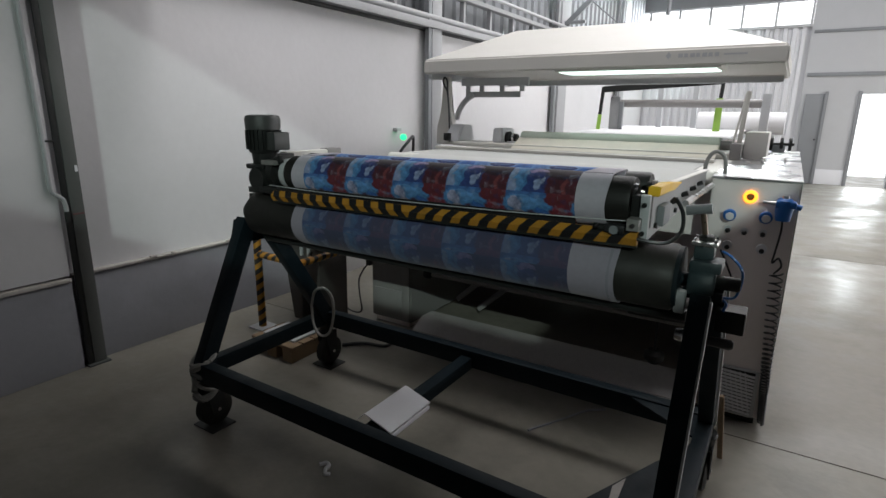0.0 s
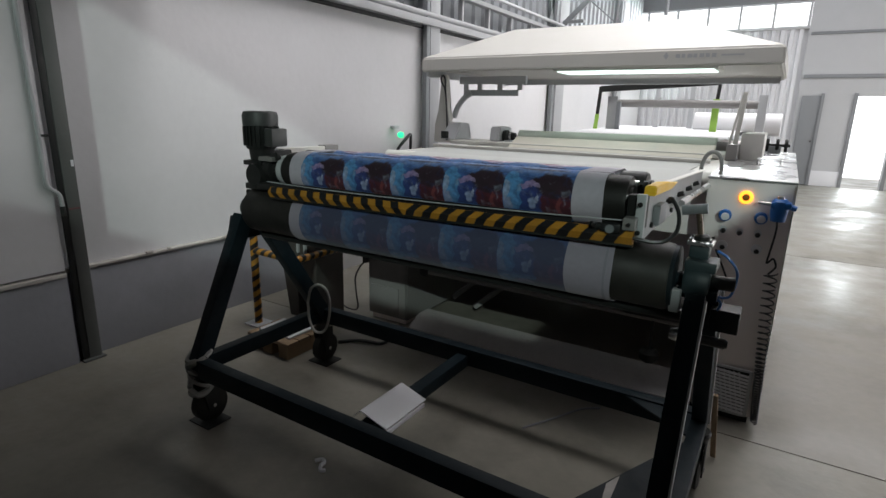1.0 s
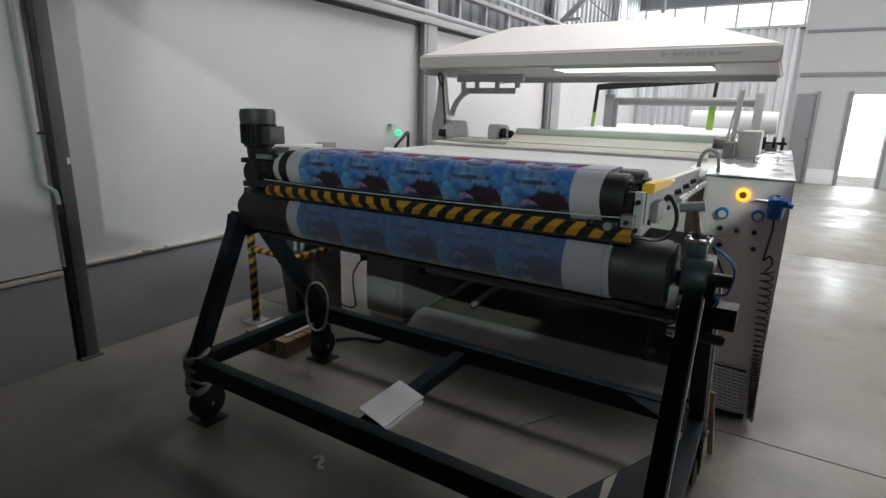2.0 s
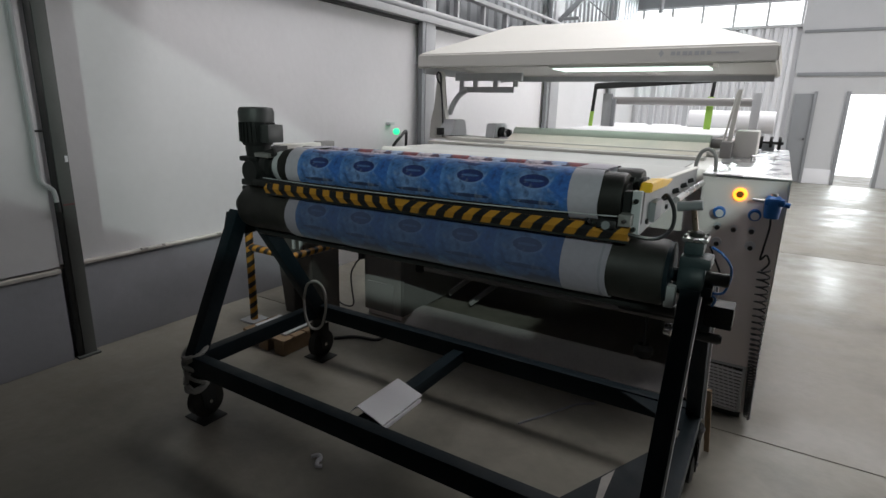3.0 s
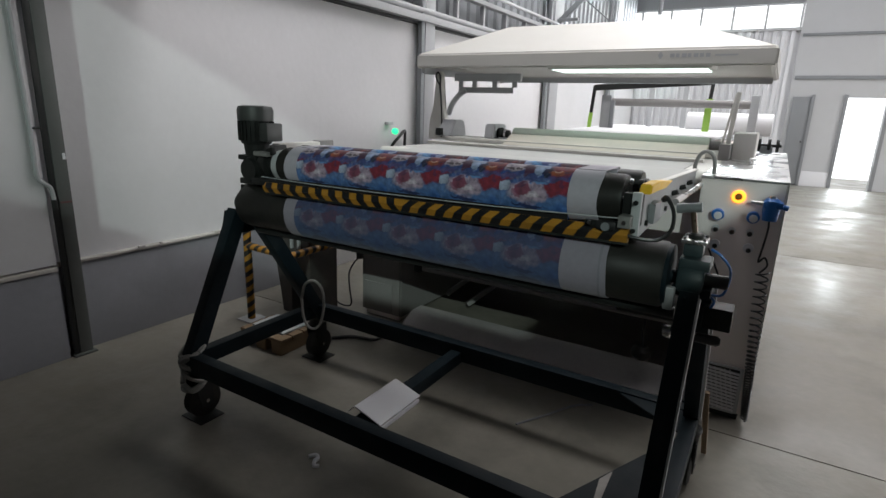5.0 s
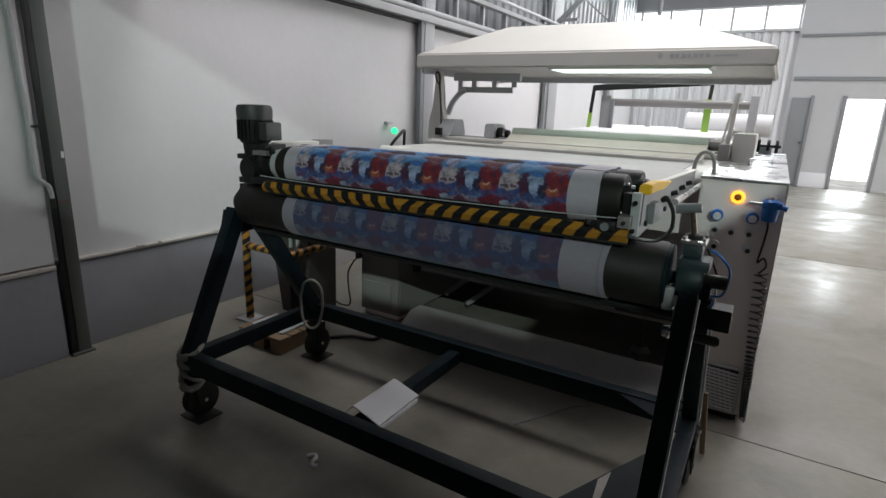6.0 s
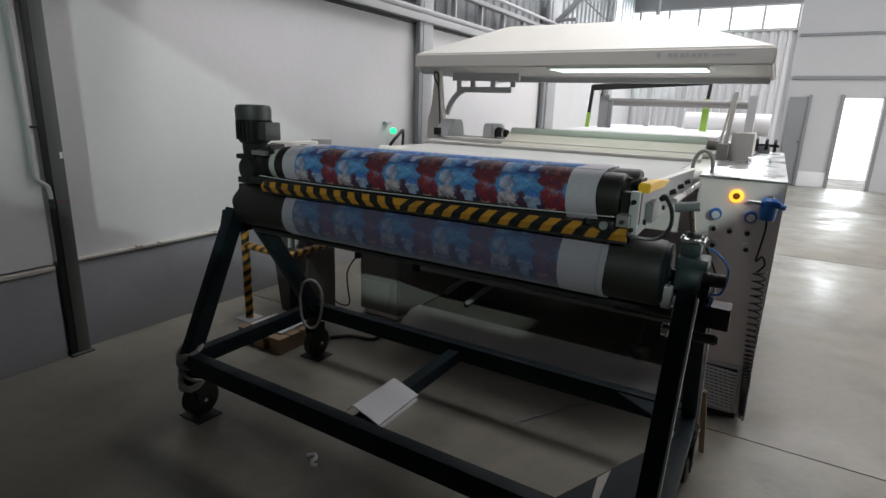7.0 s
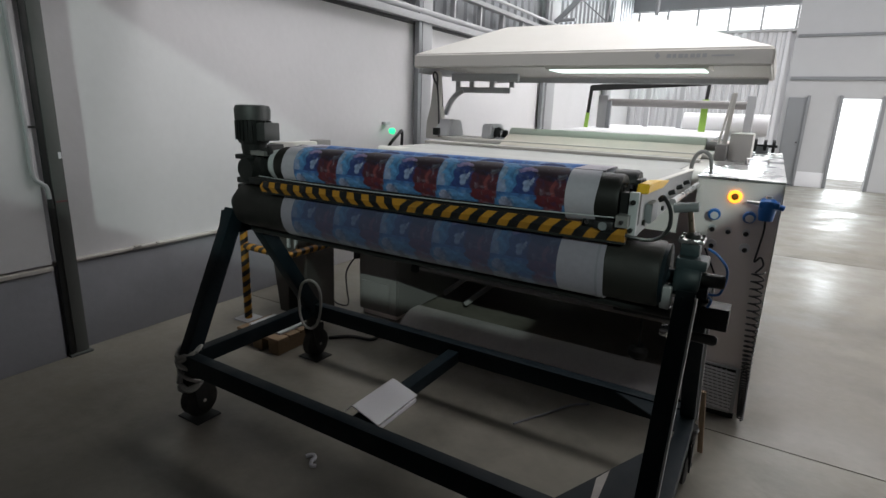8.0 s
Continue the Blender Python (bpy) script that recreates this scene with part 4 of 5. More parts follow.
# ---- the printing machine ----
def build_machine():
    m = thing("printing_machine", (-1.2, 4.5, 0), "long cream and grey digital textile printing machine with a white bed", "machine")
    part("bed", box(-2.30, -0.29, 3.02, 8.0, 1.12, 1.225, 0.008), MACHINE_WHITE, m, "white printing bed")
    part("front_lip", lathe(((0, 0.02), (0, 0.05), (2.01, 0.05), (2.01, 0.02)), (-2.30, 3.0, 1.185), (-0.29, 3.0, 1.185), 32), MACHINE_WHITE, m, "rounded white bed nose")
    part("feed_plate", prism(((2.42, 1.185), (3.0, 1.222), (3.0, 1.237), (2.42, 1.20)), "x", -2.06, -0.36, bevel=0.003), BLANKET, m, "sloping pale feed plate")
    part("blanket", box(-2.22, -0.40, 3.05, 7.9, 1.226, 1.231, 0.002), BLANKET, m, "pale grey printing blanket")
    part("apron", box(-2.10, -0.29, 3.03, 3.06, 0.90, 1.12, 0.004), MACHINE_GREY, m, "warm grey apron under the bed")
    part("inner_apron", box(-2.10, -0.29, 3.42, 3.45, 0.45, 1.12, 0.004), MACHINE_GREY, m)
    part("back_plate", box(-2.10, -0.29, 4.2, 4.24, 0.05, 1.12, 0.004), MACHINE_GREY, m)
    left = part("side_box", box(-2.45, -2.10, 2.95, 6.9, 0.04, 1.12, 0.008), MACHINE_DARK, m, "dark grey side box")
    part("vent_panel", box(-2.42, -2.175, 2.938, 2.952, 0.065, 0.265, 0.004), VENT_GREY, left, "grey vent panel")
    part("box_foot", box(-2.43, -2.13, 2.97, 3.1, 0.0, 0.04, 0.004), MACHINE_GREY, left)
    part("corner_strip", box(-2.165, -2.105, 2.93, 2.952, 0.05, 1.1, 0.004), MACHINE_DARK, left)
    part("lower_beam", prism(((2.72, 0.03), (2.95, 0.03), (2.95, 0.175), (2.84, 0.175), (2.72, 0.11)), "x", -1.93, -0.30, bevel=0.004), BEAM_GREY, m, "wide grey lower beam")
    part("beam_strip", box(-2.08, -0.30, 2.70, 2.72, 0.02, 0.05, 0.004), STAINLESS, m, "bright worn edge strip")
    sh = part("tension_shaft", rod((-1.83, 2.78, 0.50), (-0.22, 2.78, 0.50), 0.017), MACHINE_DARK, m, "steel tension shaft")
    part("shaft_end", lathe(((0, 0.01), (0, 0.035), (0.03, 0.035), (0.05, 0.02), (0.05, 0.01)), (-1.86, 2.78, 0.50), (-1.81, 2.78, 0.50), 20), BLACK_PAINT, sh)
    part("shaft_bolt", rod((-1.80, 2.76, 0.53), (-1.77, 2.745, 0.535), 0.012, 10), CHROME, sh, "bright bolt head")
    part("second_shaft", rod((-1.83, 2.82, 0.59), (-0.22, 2.82, 0.59), 0.03), MACHINE_DARK, m)
    part("shaft_sleeve", rod((-0.55, 2.62, 0.60), (-0.22, 2.62, 0.60), 0.042), BLACK_PAINT, m)
    part("star_nut", lathe(((0, 0.006), (0, 0.03), (0.02, 0.034), (0.04, 0.02), (0.04, 0.006)), (-0.275, 2.62, 0.52), (-0.235, 2.62, 0.52), 8), CHROME, m, "bright star nut")
    part("weight_rod", rod((-0.44, 2.78, 0.49), (-0.44, 2.78, 0.33), 0.007, 8), BLACK_PAINT, m)
    part("weight", lathe(((0, 0.005), (0.0, 0.03), (0.02, 0.05), (0.05, 0.05), (0.07, 0.03), (0.07, 0.005)), (-0.44, 2.78, 0.33), (-0.44, 2.78, 0.26), 20), BLACK_PAINT, m, "black counterweight")
    for k, (x, z) in enumerate(((-1.72, 0.30), (-1.55, 0.26))):
        part("brace", beam((x - 0.12, 3.15, z - 0.08), (x + 0.12, 3.25, z + 0.14), 0.05, 0.03), MACHINE_DARK, m)
    # print-head gantry in front of the hood
    part("gantry_base", box(-2.42, -0.33, 4.00, 4.34, 1.232, 1.262, 0.006), MACHINE_WHITE, m)
    part("bed_rail", box(-2.30, -0.36, 3.55, 3.60, 1.232, 1.252, 0.004), MACHINE_WHITE, m)
    part("bracket", prism(((4.05, 1.262), (4.35, 1.262), (4.30, 1.40), (4.15, 1.40)), "x", -2.54, -2.40, bevel=0.01), LIGHT_STEEL, m)
    part("bracket_slot", box(-2.525, -2.47, 4.02, 4.06, 1.27, 1.33, 0.006), BLACK_PAINT, m)
    part("bracket", prism(((4.10, 1.262), (4.36, 1.262), (4.34, 1.38), (4.12, 1.38)), "x", -2.10, -2.01, bevel=0.01), LIGHT_STEEL, m)
    part("roll_chuck", lathe(((0, 0.01), (0, 0.045), (0.03, 0.05), (0.05, 0.03), (0.10, 0.03), (0.10, 0.01)), (-2.01, 4.2, 1.305), (-1.88, 4.2, 1.305), 24), BLACK_PAINT, m, "black roll chuck")
    part("chuck_ring", lathe(((0, 0.02), (0, 0.036), (0.02, 0.036), (0.02, 0.02)), (-1.955, 4.2, 1.305), (-1.93, 4.2, 1.305), 24), CHROME, m)
    part("chuck_saddle", box(-1.99, -1.86, 4.15, 4.25, 1.232, 1.275, 0.004), LIGHT_STEEL, m)
    part("end_block", box(-0.255, -0.12, 4.1, 4.5, 1.225, 1.40, 0.01), MACHINE_WHITE, m)
    part("end_motor", box(-0.32, -0.255, 3.95, 4.12, 1.225, 1.33, 0.008), MACHINE_DARK, m)
    part("roll_chuck", lathe(((0, 0.01), (0, 0.03), (0.08, 0.03), (0.08, 0.01)), (-0.40, 4.2, 1.305), (-0.31, 4.2, 1.305), 20), MACHINE_DARK, m)
    r = solo("cloth_roll", lathe(((0, 0.02), (0, 0.043), (0.004, 0.047), (1.466, 0.047), (1.47, 0.043), (1.47, 0.02)), (-1.87, 4.2, 1.312), (-0.40, 4.2, 1.312), 32), CLOTH_MINT, "pale mint cloth roll lying across the machine", "roll")
    # cream cloth under the roll
    part("cloth_apron", prism(((3.96, 1.232), (4.0, 1.232), (4.135, 1.285), (4.15, 1.31), (4.12, 1.312), (4.08, 1.292)), "x", -1.86, -0.40), CLOTH_CREAM, m, "cream cloth hanging from the roll")
    part("cloth_web", prism(((4.4, 1.30), (7.8, 1.352), (7.8, 1.356), (4.4, 1.304)), "x", -1.95, -0.45), CLOTH_WHITE, m, "flat white cloth web")
    return m


def build_cabinet():
    c = thing("control_cabinet", (-0.1, 4.0, 0), "warm grey control cabinet with gauges and a ring lamp", "cabinet")
    x0, x1, y0, y1, z1 = -0.285, 0.070, 2.87, 5.4, 1.215
    part("body", box(x0, x1, y0, y1, 0.05, z1, 0.008), MACHINE_GREY, c)
    part("top_plate", box(x0 - 0.004, x1 + 0.006, y0 - 0.004, y1, z1, z1 + 0.012, 0.003), STAINLESS, c, "shiny stainless top")
    part("side_edge", box(x1, x1 + 0.006, y0 - 0.003, y0 + 0.03, 0.05, z1, 0.002), MACHINE_WHITE, c, "pale folded edge")
    part("plinth", box(x0 + 0.02, x1 - 0.03, y0 + 0.04, y1, 0.0, 0.05, 0), BLACK_PAINT, c)
    y = y0 - 0.002
    lamp = part("ring_lamp", lathe(((0, 0.012), (0, 0.030), (0.010, 0.030), (0.012, 0.024), (0.012, 0.012)), (-0.118, y, 1.142), (-0.118, y - 0.02, 1.142), 28), ORANGE_GLOW, c, "glowing amber ring lamp")
    part("lamp_cap", lathe(((0, 0.004), (0, 0.016), (0.013, 0.016), (0.015, 0.004)), (-0.118, y, 1.142), (-0.118, y - 0.02, 1.142), 20), surface("amber plastic", (0.45, 0.16, 0.02), 0.35, vary=0.1, scale=30, bump=0), lamp)
    for gx, gz in ((-0.192, 1.052), (-0.045, 1.055)):
        g = part("pressure_gauge", lathe(((0, 0.01), (0, 0.026), (0.028, 0.028), (0.034, 0.024), (0.034, 0.01)), (gx, y, gz), (gx, y - 0.04, gz), 28), BLUE_PLASTIC, c, "blue pressure regulator gauge")
        part("dial", lathe(((0, 0.002), (0, 0.018), (0.003, 0.017), (0.003, 0.002)), (gx + 0.002, y - 0.034, gz - 0.004), (gx + 0.002, y - 0.04, gz - 0.004), 24), PAPER, g, "pale dial")
    for gx, gz in ((-0.192, 0.975), (-0.122, 0.972), (-0.047, 0.972)):
        k = part("switch", lathe(((0, 0.004), (0, 0.012), (0.014, 0.011), (0.018, 0.008), (0.018, 0.004)), (gx, y, gz), (gx, y - 0.03, gz), 16), BLACK_PLASTIC, c)
        part("collar", lathe(((0, 0.006), (0, 0.016), (0.004, 0.016), (0.004, 0.006)), (gx, y, gz + 0.008), (gx, y - 0.01, gz + 0.008), 18), PAPER, k)
    for gx, gz in ((-0.186, 0.905), (-0.043, 0.905)):
        k = part("push_button", lathe(((0, 0.006), (0, 0.023), (0.014, 0.022), (0.016, 0.012), (0.016, 0.006)), (gx, y, gz), (gx, y - 0.03, gz), 20), PAPER, c, "white push button with a dark cap")
        part("cap", rod((gx + 0.002, y - 0.013, gz - 0.008), (gx + 0.002, y - 0.022, gz - 0.008), 0.011, 16), BLACK_PLASTIC, k)
    v = part("air_regulator", lathe(((0, 0.01), (0, 0.030), (0.05, 0.036), (0.09, 0.034), (0.10, 0.024), (0.10, 0.01)), (0.02, y - 0.03, 1.05), (0.02, y - 0.03, 1.15), 24), BLUE_PLASTIC, c, "blue compressed-air regulator")
    part("valve_head", box(-0.015, 0.065, y - 0.06, y, 1.108, 1.138, 0.008), BLUE_PLASTIC, v)
    part("valve_knob", rod((0.02, y - 0.03, 1.138), (0.02, y - 0.03, 1.162), 0.014, 16), STAINLESS, v)
    part("nozzle", lathe(((0, 0.003), (0, 0.010), (0.05, 0.006), (0.05, 0.003)), (-0.015, y - 0.03, 1.124), (-0.07, y - 0.03, 1.128), 12), STAINLESS, v)
    part("side_port", rod((0.06, y - 0.03, 1.118), (0.085, y - 0.03, 1.112), 0.012, 12), BLUE_PLASTIC, v)
    # ventilation grille
    gr = part("grille", box(-0.215, -0.205, y - 0.012, y, 0.05, 0.30, 0.002), LIGHT_STEEL, c, "pale slatted ventilation grille")
    part("grille_edge", box(0.018, 0.034, y - 0.012, y, 0.055, 0.298, 0.002), LIGHT_STEEL, gr)
    part("grille_edge", box(-0.205, 0.018, y - 0.012, y, 0.29, 0.30, 0.002), LIGHT_STEEL, gr)
    part("grille_edge", box(-0.205, 0.018, y - 0.012, y, 0.052, 0.062, 0.002), LIGHT_STEEL, gr)
    part("grille_back", box(-0.205, 0.018, y - 0.003, y - 0.0005, 0.062, 0.29, 0), BLACK_PAINT, gr)
    for k in range(12):
        z = 0.068 + k * 0.018
        b = prism(((-0.205, z + 0.009), (0.018, z - 0.004), (0.018, z + 0.006), (-0.205, z + 0.019)), "y", y - 0.014, y - 0.006)
        part("slat", b, PAPER, gr)
    for k in range(9):
        xb = -0.205 + 0.022 * k
        part("lattice_bar", prism(((xb, 0.285), (xb + 0.005, 0.285), (xb + 0.045, 0.066), (xb + 0.040, 0.066)), "y", y - 0.0165, y - 0.0142), PAPER, gr)
    # hose down the edge, coiled
    part("air_hose", tube(curve_points([(0.02, y - 0.03, 1.05), (0.022, y - 0.03, 1.0), (0.012, y - 0.025, 0.90), (0.008, y - 0.02, 0.85), (0.03, y - 0.025, 0.875), (0.045, y - 0.03, 0.84), (0.02, y - 0.03, 0.80)]), 0.0045, 8), BLACK_PLASTIC, c, "black air hose")
    coil, z, a = [], 0.81, 0.0
    while z > 0.05:
        coil.append((0.032 + (0.012 + 0.014 * min(1.0, z / 0.6)) * math.cos(a) + 0.035 * (0.81 - z) / 0.7, y - 0.03 - 0.022 * math.sin(a), z))
        fall = 0.036 * max(0.32, min(1.0, (z - 0.02) / 0.60))
        a += 0.45
        z -= fall * 0.45 / 6.283
    part("coiled_hose", tube(coil, 0.0038, 6), BLACK_PLASTIC, c, "black coiled air hose")
    part("cable", tube(curve_points([(-0.21, y - 0.01, 0.88), (-0.17, y - 0.012, 0.80), (-0.14, y - 0.012, 0.72), (-0.16, y - 0.012, 0.64), (-0.20, y - 0.01, 0.60)]), 0.005, 6), BLACK_PLASTIC, c)
    # hoop and handle on top
    h = thing("cable_hoop", (-0.3, 2.95, 1.23), "black cable hoop arched over the bed's corner", "cable")
    part("hoop", tube(curve_points([(-0.335, 2.98, 1.20), (-0.335, 2.98, 1.27), (-0.318, 2.98, 1.318), (-0.290, 2.98, 1.333), (-0.262, 2.98, 1.315), (-0.248, 2.98, 1.27), (-0.248, 2.98, 1.20)]), 0.0095, 10), MACHINE_DARK, h)
    t = thing("top_handle", (0, 4.2, 1.23), "small steel handle on the cabinet top", "handle")
    part("grip", tube(curve_points([(-0.13, 3.9, 1.226), (-0.13, 3.9, 1.25), (-0.12, 3.9, 1.255), (-0.02, 3.9, 1.255), (-0.01, 3.9, 1.25), (-0.01, 3.9, 1.226)], 4), 0.006, 8), STAINLESS, t)
    w = thing("hand_valves", (-0.05, 5.25, 1.23), "pair of dark hand wheels on short spindles", "hand wheel")
    for x in (-0.13, -0.06, 0.0):
        part("wheel", lathe(((0, 0.01), (0, 0.05), (0.012, 0.054), (0.024, 0.05), (0.024, 0.01)), (x - 0.01, 5.2, 1.285), (x + 0.014, 5.2, 1.285), 18), BLACK_PAINT, w)
    part("spindle", rod((-0.2, 5.2, 1.285), (0.03, 5.2, 1.285), 0.012), BLACK_PAINT, w)
    part("block", box(-0.12, -0.03, 5.16, 5.24, 1.226, 1.28, 0.005), GREY_STEEL, w)


def build_hood():
    h = thing("machine_hood", (-1.4, 4.8, 1.2), "cream hipped metal hood over the printing machine with a lit underside", "hood")
    x0, x1, y0, y1, z0, zf, zt = -2.72, -0.08, 4.0, 5.65, 1.815, 1.925, 2.235
    b = bmesh.new()
    rings = [[(x0, y0), (x1, y0), (x1, y1), (x0, y1)], [(x0, y0), (x1, y0), (x1, y1), (x0, y1)],
             [(-2.27, 4.85), (-0.86, 4.85), (-0.86, 5.0), (-2.27, 5.0)]]
    zs = (z0, zf, zt)
    inner = [[(x0 + 0.03, y0 + 0.03), (x1 - 0.03, y0 + 0.03), (x1 - 0.03, y1 - 0.03), (x0 + 0.03, y1 - 0.03)]]
    vs = [[b.verts.new((px, py, z)) for px, py in ring] for ring, z in zip(rings, zs)]
    vi = [b.verts.new((px, py, z0)) for px, py in inner[0]]
    vj = [b.verts.new((px, py, z0 + 0.03)) for px, py in inner[0]]
    for p, q in ((vs[0], vs[1]), (vs[1], vs[2]), (vs[0], vi), (vi, vj)):
        for k in range(4):
            b.faces.new((p[k], p[(k + 1) % 4], q[(k + 1) % 4], q[k]))
    b.faces.new(vs[2])
    b.faces.new(vj)
    bmesh.ops.recalc_face_normals(b, faces=b.faces)
    bmesh.ops.bevel(b, geom=[e for e in b.edges if e.calc_face_angle(0) > 0.1], offset=0.012, segments=3, affect="EDGES")
    part("shell", b, MACHINE_WHITE, h)
    part("lamp_housing", box(-1.56, -0.44, 4.04, 4.36, 1.802, 1.838, 0.006), MACHINE_WHITE, h)
    part("diffuser", box(-1.53, -0.47, 4.05, 4.34, 1.795, 1.803, 0.002), TUBE_GLOW, h, "bright greenish-white light panel")
    part("rear_rail", box(x0 + 0.04, x1 - 0.04, 5.52, 5.56, 1.78, 1.83, 0.004), LIGHT_STEEL, h)
    part("side_rail", box(x0 + 0.03, x0 + 0.06, 4.04, 5.6, 1.775, 1.83, 0.004), LIGHT_STEEL, h)
    # tapered white column with a hanging cable
    part("column", prism(((-2.69, 1.228), (-2.49, 1.228), (-2.525, 1.42), (-2.55, 1.50), (-2.57, 1.80), (-2.62, 1.80), (-2.635, 1.50), (-2.68, 1.40)), "y", 4.16, 4.22, bevel=0.008), MACHINE_WHITE, h, "tapered cream column")
    part("cable", tube(curve_points([(-2.53, 4.13, 1.25), (-2.535, 4.13, 1.45), (-2.55, 4.12, 1.66), (-2.58, 4.12, 1.72), (-2.595, 4.12, 1.76), (-2.58, 4.12, 1.79), (-2.555, 4.12, 1.76), (-2.55, 4.12, 1.66)]), 0.008, 8), BLACK_PLASTIC, h)
    # slotted bracket behind
    br = part("bracket", box(-2.56, -2.02, 4.45, 4.47, 1.635, 1.685, 0.004), LIGHT_STEEL, h, "slotted grey bracket")
    part("bracket_bar", box(-2.60, -1.95, 4.44, 4.48, 1.735, 1.80, 0.004), LIGHT_STEEL, br)
    for x in (-2.56, -2.42, -2.22, -2.03):
        part("bracket_web", box(x, x + 0.045, 4.45, 4.47, 1.685, 1.735, 0.002), LIGHT_STEEL, br)
    part("strut", tube(curve_points([(-2.66, 4.46, 1.44), (-2.62, 4.46, 1.54), (-2.55, 4.46, 1.62), (-2.48, 4.46, 1.66)]), 0.026, 8), LIGHT_STEEL, br)
    part("slanted_bar", beam((-0.285, 4.05, 1.225), (-0.262, 4.05, 1.655), 0.028, 0.02, up=(0, 1, 0)), MACHINE_WHITE, h)
    part("slanted_bar", beam((-0.325, 4.00, 1.225), (-0.270, 4.00, 1.640), 0.014, 0.012, up=(0, 1, 0)), MACHINE_WHITE, h)
    # maker's plate: a plain diamond and bars
    p = part("maker_mark", prism(((-0.76, 1.858), (-0.742, 1.882), (-0.76, 1.906), (-0.778, 1.882)), "y", y0 - 0.002, y0 + 0.0005), LIGHT_STEEL, h, "small grey diamond mark")
    for k, w in enumerate((0.028, 0.022, 0.03, 0.022, 0.028, 0.024, 0.026)):
        a = -0.70 + k * 0.036
        part("mark_bar", box(a, a + w, y0 - 0.002, y0 + 0.0005, 1.868, 1.892, 0), LIGHT_STEEL, p)
    part("mark_bar", box(-0.43, -0.30, y0 - 0.002, y0 + 0.0005, 1.874, 1.884, 0), LIGHT_STEEL, p)


def build_beyond():
    """Batching frames and cloth behind the printing machine."""
    f = thing("batching_frame", (-1.2, 6.5, 0), "dark steel batching frame with a raised swing bar and lime straps", "frame")
    part("swing_bar", beam((-1.88, 6.4, 1.775), (-0.715, 6.7, 1.86), 0.06, 0.065), BLACK_PAINT, f)
    part("beam_bar", rod((-1.72, 6.55, 1.625), (-0.30, 6.55, 1.625), 0.042, 20), MACHINE_DARK, f, "dark grey roll bar")
    part("side_plate", box(-1.82, -1.71, 6.5, 6.6, 1.30, 1.70, 0.006), MID_STEEL, f)
    part("side_plate", box(-0.30, -0.22, 6.5, 6.6, 1.25, 1.72, 0.006), LIGHT_STEEL, f)
    part("upright", box(-1.705, -1.66, 6.45, 6.5, 1.25, 1.64, 0.004), GREY_STEEL, f)
    part("arm", beam((-1.90, 6.4, 1.50), (-1.88, 6.4, 1.80), 0.035, 0.03, up=(0, 1, 0)), BLACK_PAINT, f)
    part("arm", beam((-0.70, 6.66, 1.62), (-0.69, 6.7, 1.87), 0.035, 0.03, up=(0, 1, 0)), BLACK_PAINT, f)
    part("strap", beam((-1.915, 6.4, 1.28), (-1.90, 6.4, 1.50), 0.045, 0.012, up=(0, 1, 0)), GREEN_STRAP, f, "lime green strap")
    part("strap", beam((-0.70, 6.62, 1.28), (-0.70, 6.65, 1.68), 0.07, 0.012, up=(0, 1, 0)), GREEN_STRAP, f, "lime green strap")
    part("base", box(-1.95, -0.2, 6.3, 6.8, 0.0, 1.25, 0.01), MACHINE_GREY, f)
    for x in (-1.45, -1.05):
        part("back_post", box(x - 0.03, x + 0.03, 7.4, 7.46, 0.0, 1.85, 0.004), LIGHT_STEEL, f)
    solo("cloth_roll", lathe(((0, 0.03), (0, 0.12), (0.005, 0.125), (0.895, 0.125), (0.90, 0.12), (0.90, 0.03)), (-0.98, 7.3, 1.42), (-0.08, 7.3, 1.42), 32), CLOTH_WHITE, "thick white cloth batch on the far frame", "roll")
    cr = thing("batch_cradle", (-0.5, 7.3, 0), "grey cradle under the white cloth batch", "cradle")
    for x in (-0.85, -0.2):
        part("support", box(x - 0.04, x + 0.04, 7.15, 7.45, 0, 1.30, 0.006), LIGHT_STEEL, cr)
    s = thing("signal_lamp", (-3.40, 4.7, 1.2), "small glowing green signal lamp on a black bracket", "lamp")
    part("lens", lathe(((0, 0.005), (0, 0.03), (0.03, 0.032), (0.045, 0.02), (0.045, 0.005)), (-3.36, 4.56, 1.25), (-3.31, 4.54, 1.25), 18), GREEN_GLOW, s, "glowing green lens")
    part("bracket", tube(curve_points([(-3.445, 4.58, 1.02), (-3.40, 4.60, 1.12), (-3.36, 4.66, 1.20), (-3.36, 4.74, 1.25), (-3.38, 4.78, 1.20), (-3.40, 4.80, 1.05)]), 0.016, 8), BLACK_PLASTIC, s)
    part("clip", box(-3.452, -3.40, 4.52, 4.60, 1.31, 1.34, 0.003), LIGHT_STEEL, s)
    part("back_box", box(-3.452, -3.40, 4.50, 4.82, 0.95, 1.08, 0.01), GREY_STEEL, s)


